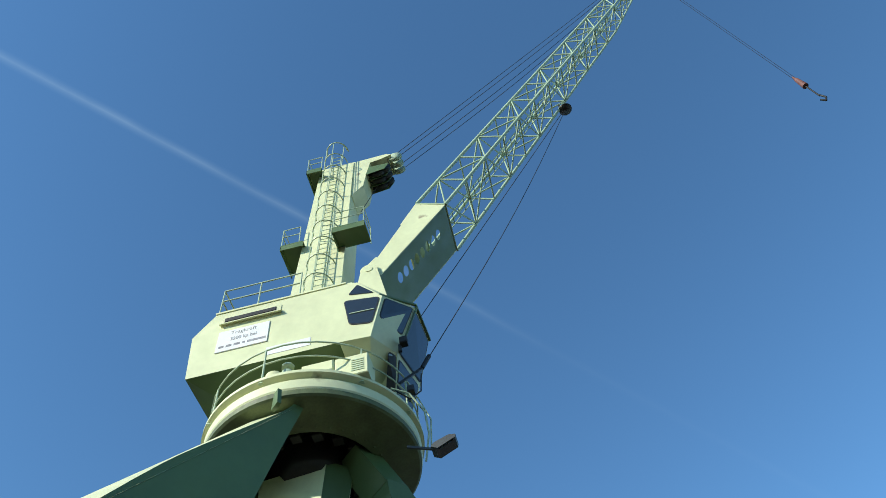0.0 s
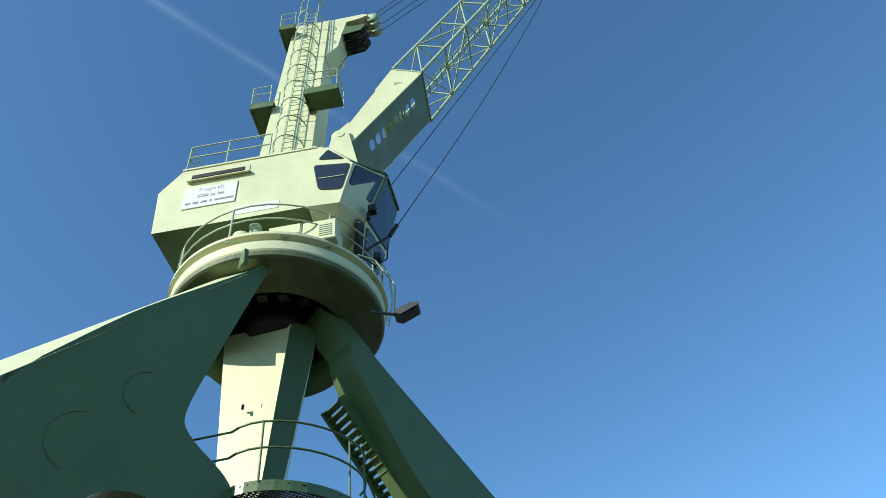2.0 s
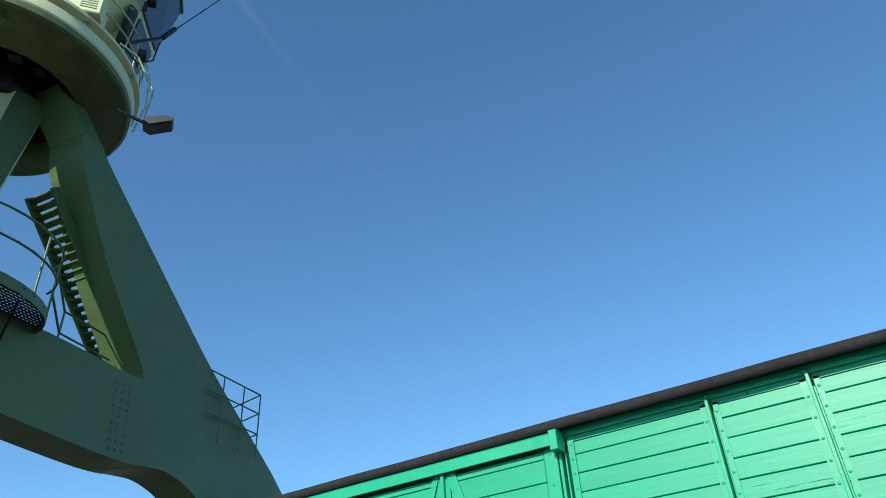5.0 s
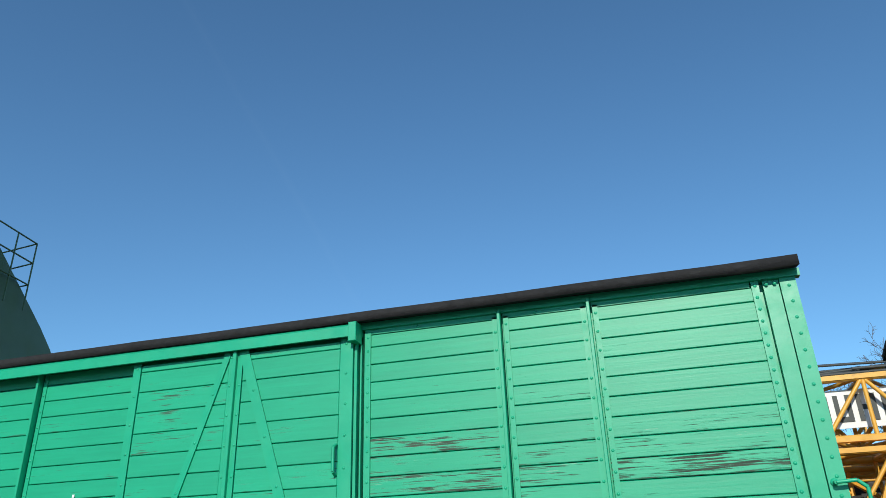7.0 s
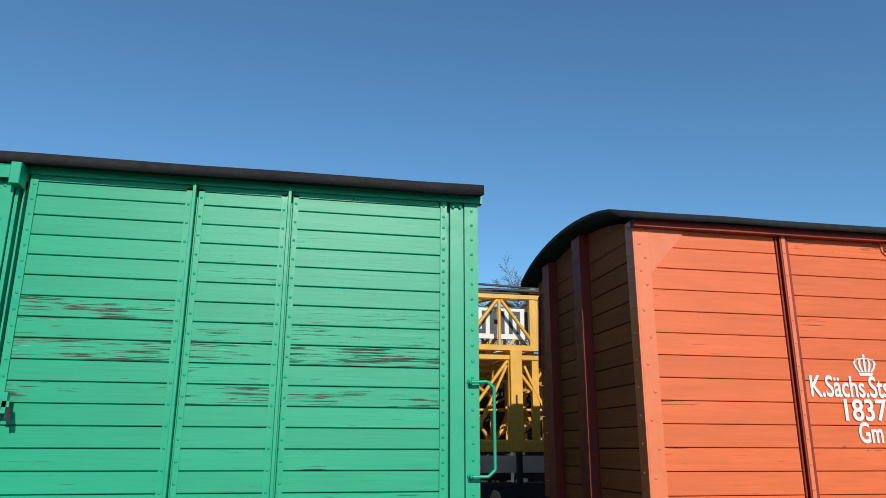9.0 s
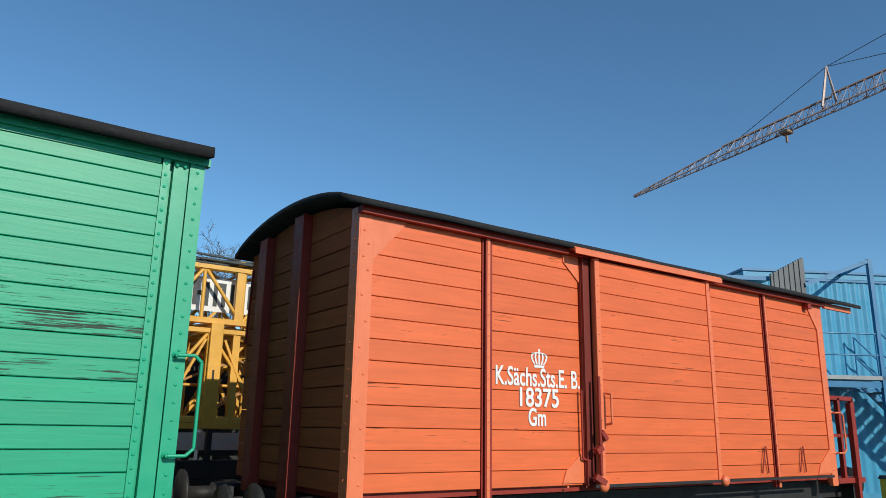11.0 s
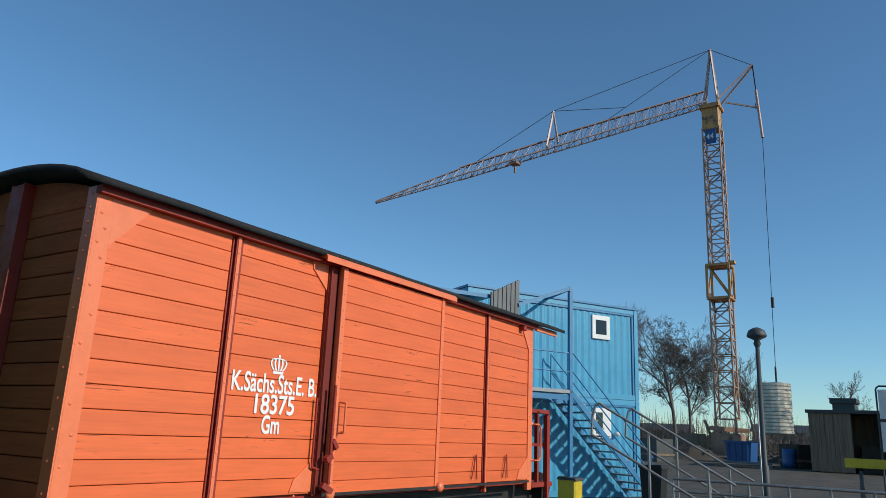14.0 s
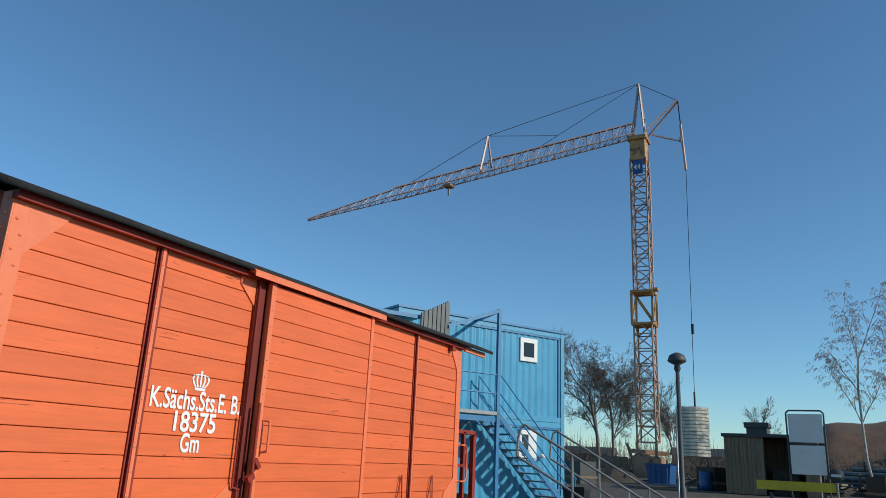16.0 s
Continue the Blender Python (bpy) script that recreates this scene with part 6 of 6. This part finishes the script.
def scrub():
    """Earth bank with leafless scrub closing the yard."""
    rng = random.Random(77)
    ny, nx = 90, 8
    v = []
    for i in range(ny + 1):
        y = -26 + 60 * i / ny
        crest = 1.55 + .35 * math.sin(y * .7) + .25 * math.sin(y * 1.9 + 1) + rng.uniform(-.2, .2)
        for j in range(nx + 1):
            u = j / nx
            v.append((60 + 7 * u + .4 * math.sin(y * .9), y, ground_z(60) - .3 + crest * math.sin(math.pi * min(1, u * 1.1 + .02)) ** .8 * (1 if u < .9 else .6) + rng.uniform(-.08, .08)))
    ob = part("earth_bank", Mesh().add(v, [(i * (nx + 1) + j, (i + 1) * (nx + 1) + j, (i + 1) * (nx + 1) + j + 1, i * (nx + 1) + j + 1) for i in range(ny) for j in range(nx)], True), M_EARTH)
    tagged(ob, "dark earth bank at the edge of the yard", "earth bank", kind="structure")
    tw = Mesh()
    for i in range(1900):
        y = rng.uniform(-24, 32)
        x = rng.uniform(58.5, 62)
        z = ground_z(60) + max(0, (x - 60) * .5) - .1
        p = Vector((x, y, z))
        top = p + Vector((rng.uniform(-.35, .35), rng.uniform(-.45, .45), rng.uniform(.9, 2.5) * (1.25 if y > 8 else 1)))
        mid = p.lerp(top, .55) + Vector((0, rng.uniform(-.15, .15), 0))
        tw.bar(p, mid, .04, n=3, w2=.03, caps=False).bar(mid, top, .03, n=3, w2=.015, caps=False).bar(mid, mid + Vector((rng.uniform(-.3, .3), rng.uniform(-.5, .5), rng.uniform(.2, .7))), .022, n=3, w2=.012, caps=False)
    ob = part("scrub", tw, M_BARK)
    tagged(ob, "leafless grey-brown scrub along the yard edge", "scrub", kind="stuff")
    for k, (x, y, n) in enumerate(((50, -5.2, 4), (51, -7.2, 5), (49, -9.4, 4), (52, 2.2, 3), (45.5, -2.6, 3))):
        o = thing("pipe_stack", "stack of grey-blue steel pipes between stakes", "pipes", "pipe stacks", pose(x, y, ground_z(x), 0, 0, 84 + 5 * k))
        for r in range(n):
            for c in range(5 - r % 2):
                part("pipe", Mesh().bar((-1.9, (c - 2 + .5 * (r % 2)) * .31, .16 + .27 * r), (1.9, (c - 2 + .5 * (r % 2)) * .31, .16 + .27 * r), .30, n=8), M_PIPE, o)
        for px in (-1.2, 1.2):
            for py in (-.85, .85):
                part("stake", Mesh().bar((px, py, -.1), (px, py, .35 + .27 * n), .08), M_DARK, o)
    for k, (x, y, r, h) in enumerate(((47.5, 5.0, 1.5, .6), (45.0, 2.4, 1.4, .6), (43.5, 1.2, 1.3, .6), (43.0, -4.4, 1.6, .5), (42.5, -8.2, 3.0, .8), (45.0, 8.5, 2.4, 1.0))):
        o = thing("rubble_heap", "dark heap of earth with broken timbers", "heap", "rubble heaps", pose(x, y, ground_z(x) - .05))
        v, n = [], 14
        for j in range(5):
            for i in range(n):
                a, q = 2 * math.pi * i / n, 1 - j / 5
                v.append((r * q * math.cos(a) * rng.uniform(.85, 1.1), r * q * math.sin(a) * rng.uniform(.85, 1.1), h * (1 - q * q) * rng.uniform(.8, 1.15)))
        v.append((0, 0, h))
        part("earth", Mesh().add(v, [(j * n + i, j * n + (i + 1) % n, (j + 1) * n + (i + 1) % n, (j + 1) * n + i) for j in range(4) for i in range(n)] + [(4 * n + i, 4 * n + (i + 1) % n, 5 * n) for i in range(n)]), M_EARTH, o)
        for _ in range(7):
            a = Vector((rng.uniform(-1, 1) * r * .7, rng.uniform(-1, 1) * r * .7, h * .45))
            d = Vector((rng.uniform(-1, 1), rng.uniform(-1, 1), rng.uniform(-.1, .35))).normalized() * rng.uniform(.6, 1.3)
            part("timber", Mesh().bar(a - d, a + d, rng.uniform(.08, .16), .06), rng.choice((M_SHED, M_SHED, M_BARK)), o)
    p = thing("thin_pole", "thin pale pole standing beside the lamp", "pole", m=pose(LAMP[0] - 2.4, LAMP[1] - .33, ground_z(18)))
    part("pole", Mesh().lathe([(.022, 0), (.02, 2.6), (0, 2.61)], n=8), M_HRAIL, p)


# ------------------------------------------------------------ yellow crane sections behind the wagons
def crane_sections():
    Y = 4.5
    for k, (z0, z1) in enumerate(((1.50, 2.58), (2.72, 3.40))):
        t = thing("crane_section", "stored yellow lattice crane section" + (" with a white banner" if k else ""), "crane section", "stored crane sections", pose(0, Y + .04 * k, 0))
        q0 = [(-2.9, 0, z0), (-2.9, .9, z0), (-2.9, .9, z1), (-2.9, 0, z1)]
        q1 = [(4.4, 0, z0), (4.4, .9, z0), (4.4, .9, z1), (4.4, 0, z1)]
        lattice(t, q0, q1, 9 + 5 * k, .085, .05, M_YELLOW)
        lattice(t, [(p[0] + .2, p[1] + 1.3, p[2] - .06) for p in q0], [(p[0] + .2, p[1] + 1.3, p[2] - .06) for p in q1], 13, .075, .045, M_YELLOW, single=False)
        for i in range(7):
            x = -2.7 + i * 1.13
            part("upright", Mesh().box(x - .045, -.03, z0, x + .045, .05, z1), M_YELLOW, t)
        part("flange", Mesh().box(-2.9, -.045, z1 - .02, 4.4, .07, z1 + .035).box(-2.9, -.045, z0 - .035, 4.4, .07, z0 + .02), M_YELLOW, t)
        if not k:
            cl = part("column", Mesh().box(.34, -.075, z0 - .1, .50, .12, z1 + .1, .006).box(-.2, -.06, z0 - .11, 1.6, .12, z0 - .04, .006), M_YELLOW, t)
            part("slot", Mesh().box(.40, -.079, 1.98, .425, -.074, 2.1), M_DARK, cl)
            for xa, xb in ((.30, -.15), (.54, .98), (-.6, -.15), (1.45, .98)):
                part("brace", Mesh().bar((xa, -.01, z1 - .1), (xb, -.01, z0 + .03), .055, .03), M_YELLOW, t)
            for z in (1.92, 2.30):
                part("tie_bar", Mesh().bar((-1.2, .45, z), (2.2, .45, z + .03), .04, n=6), M_YELLOW, t)
    b = thing("banner", "white banner with bold black shapes", "banner", m=pose(.30, Y + .19, 2.86))
    part("sheet", Mesh().box(-1.95, .0, 0, 1.95, .012, .44), M_SIGN, b)
    bars = Mesh()
    x = -1.85
    for i in range(13):
        w = (.18, .205, .16)[i % 3]
        bars.box(x, -.008, .07, x + .052, -.003, .38).box(x + w - .052, -.008, .07, x + w, -.003, .38)
        bars.box(x + .052, -.008, (.07, .20, .32)[i % 3], x + w - .052, -.003, (.13, .26, .38)[i % 3])
        x += w + .06
    part("lettering", bars, M_POST, b)
    # tangle of hoses and bars on top
    rng = random.Random(9)
    c = thing("hose_bundle", "bundle of dark hoses and yellow bars on the crane sections", "hoses", m=pose(.2, Y + .35, 3.46))
    m = Mesh()
    for i in range(14):
        m.path([(rng.uniform(-1.6, 1.6), rng.uniform(-.25, .45), rng.uniform(0, .15)) for _ in range(4)], .035, 5)
    part("hose", m, M_POST, c)
    for i in range(6):
        x0 = rng.uniform(-1.6, .8)
        part("bar", Mesh().bar((x0, rng.uniform(-.2, .3), rng.uniform(.02, .1)), (x0 + rng.uniform(.5, 1.3), rng.uniform(-.2, .3), rng.uniform(.04, .17)), .06), M_YELLOW, c)
    # loose braces lying inside the lower section
    lb = thing("stored_braces", "heap of yellow and rusty steel braces inside the lower section", "braces", m=pose(.4, Y + .55, 1.56))
    for i in range(26):
        x0, z0 = rng.uniform(-1.3, 1.0), rng.uniform(.0, .8)
        part("brace", Mesh().bar((x0, rng.uniform(-.2, .25), z0), (x0 + rng.uniform(-.7, .7), rng.uniform(-.2, .25), z0 + rng.uniform(-.25, .3) if z0 > .3 else .05), rng.uniform(.025, .05)), rng.choice((M_YELLOW, M_OCHRE, M_DARK)), lb)
    # added dark plates stand in for clutter and hide the horizon sky
    wl = thing("clutter_backing", "dark plates standing in for clutter behind the crane sections", "steel plates", m=pose(.4, 7.6, -.2))
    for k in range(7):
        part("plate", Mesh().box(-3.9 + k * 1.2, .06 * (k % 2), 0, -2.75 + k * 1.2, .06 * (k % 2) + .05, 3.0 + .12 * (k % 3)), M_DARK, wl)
    u = thing("support_frame", "dark steel support frame under the crane sections", "frame", m=pose(.3, Y - .05, 0))
    part("beam", Mesh().box(-3.2, 0, .80, 3.9, .2, 1.02, .01), M_DARK, u)
    part("pale_sheet", Mesh().box(-1.6, .6, 1.12, 2.2, .62, 1.34), M_SIGN, u)
    for x in (-2.6, -.9, .12, .75, 2.6):
        part("leg", Mesh().box(x, 0, -.2, x + .16, .9, .80, .01).box(x, 0, 1.02, x + .06, .08, 1.46), M_DARK, u)


# ------------------------------------------------------------ build
build_ground()
hill()
harbour_crane()
tower_crane()
containers()
street_lamp()
handrails()
yard_fence()
yard_clutter()
scrub()
crane_sections()
bare_tree("bare_tree", 57.5, 11.3, 1.0, 8.8, 14, M_BARK, M_BARK, "bare tree with a rounded crown beside a larger one", spread=.5, trunk=.13, ratio=(.44, .60), twig_w=.012, levels=6)
bare_tree("bare_tree", 55.5, 12.0, 1.0, 9.7, 3, M_BARK, M_BARK, "large bare broad-crowned tree behind the containers", spread=.50, trunk=.17, ratio=(.45, .62), twig_w=.017, levels=5)
bare_tree("bare_tree", 62, 7.4, 1.0, 6.2, 5, M_BARK, M_BARK, "smaller bare tree near the tower crane", spread=.4, trunk=.1, levels=4)
bare_tree("birch_tree", 47, -6.3, .9, 12.2, 8, M_BIRCH, M_TWIG, "slender weeping birch without leaves", droop=.30, spread=.34, trunk=.085, levels=5, twig_w=.014, ratio=(.33, .47), fall=3)
bare_tree("birch_tree", 48, -8.6, .9, 11.2, 11, M_BIRCH, M_TWIG, "tall weeping birch without leaves", droop=.30, spread=.34, trunk=.085, levels=5, twig_w=.014, ratio=(.33, .47), fall=3)
bare_tree("bare_tree", 70, 1.1, 1.2, 7.0, 15, M_BARK, M_BARK, "small young bare tree in the distance", spread=.40, trunk=.07, levels=4, twig_w=.02, ratio=(.36, .5))
bare_tree("bare_tree", 11.6, 34, -.2, 12.0, 21, M_BARK, M_BARK, "bare tree behind the stored crane sections", spread=.5, trunk=.16, levels=5, twig_w=.02, ratio=(.42, .6))
green_wagon()
orange_wagon()
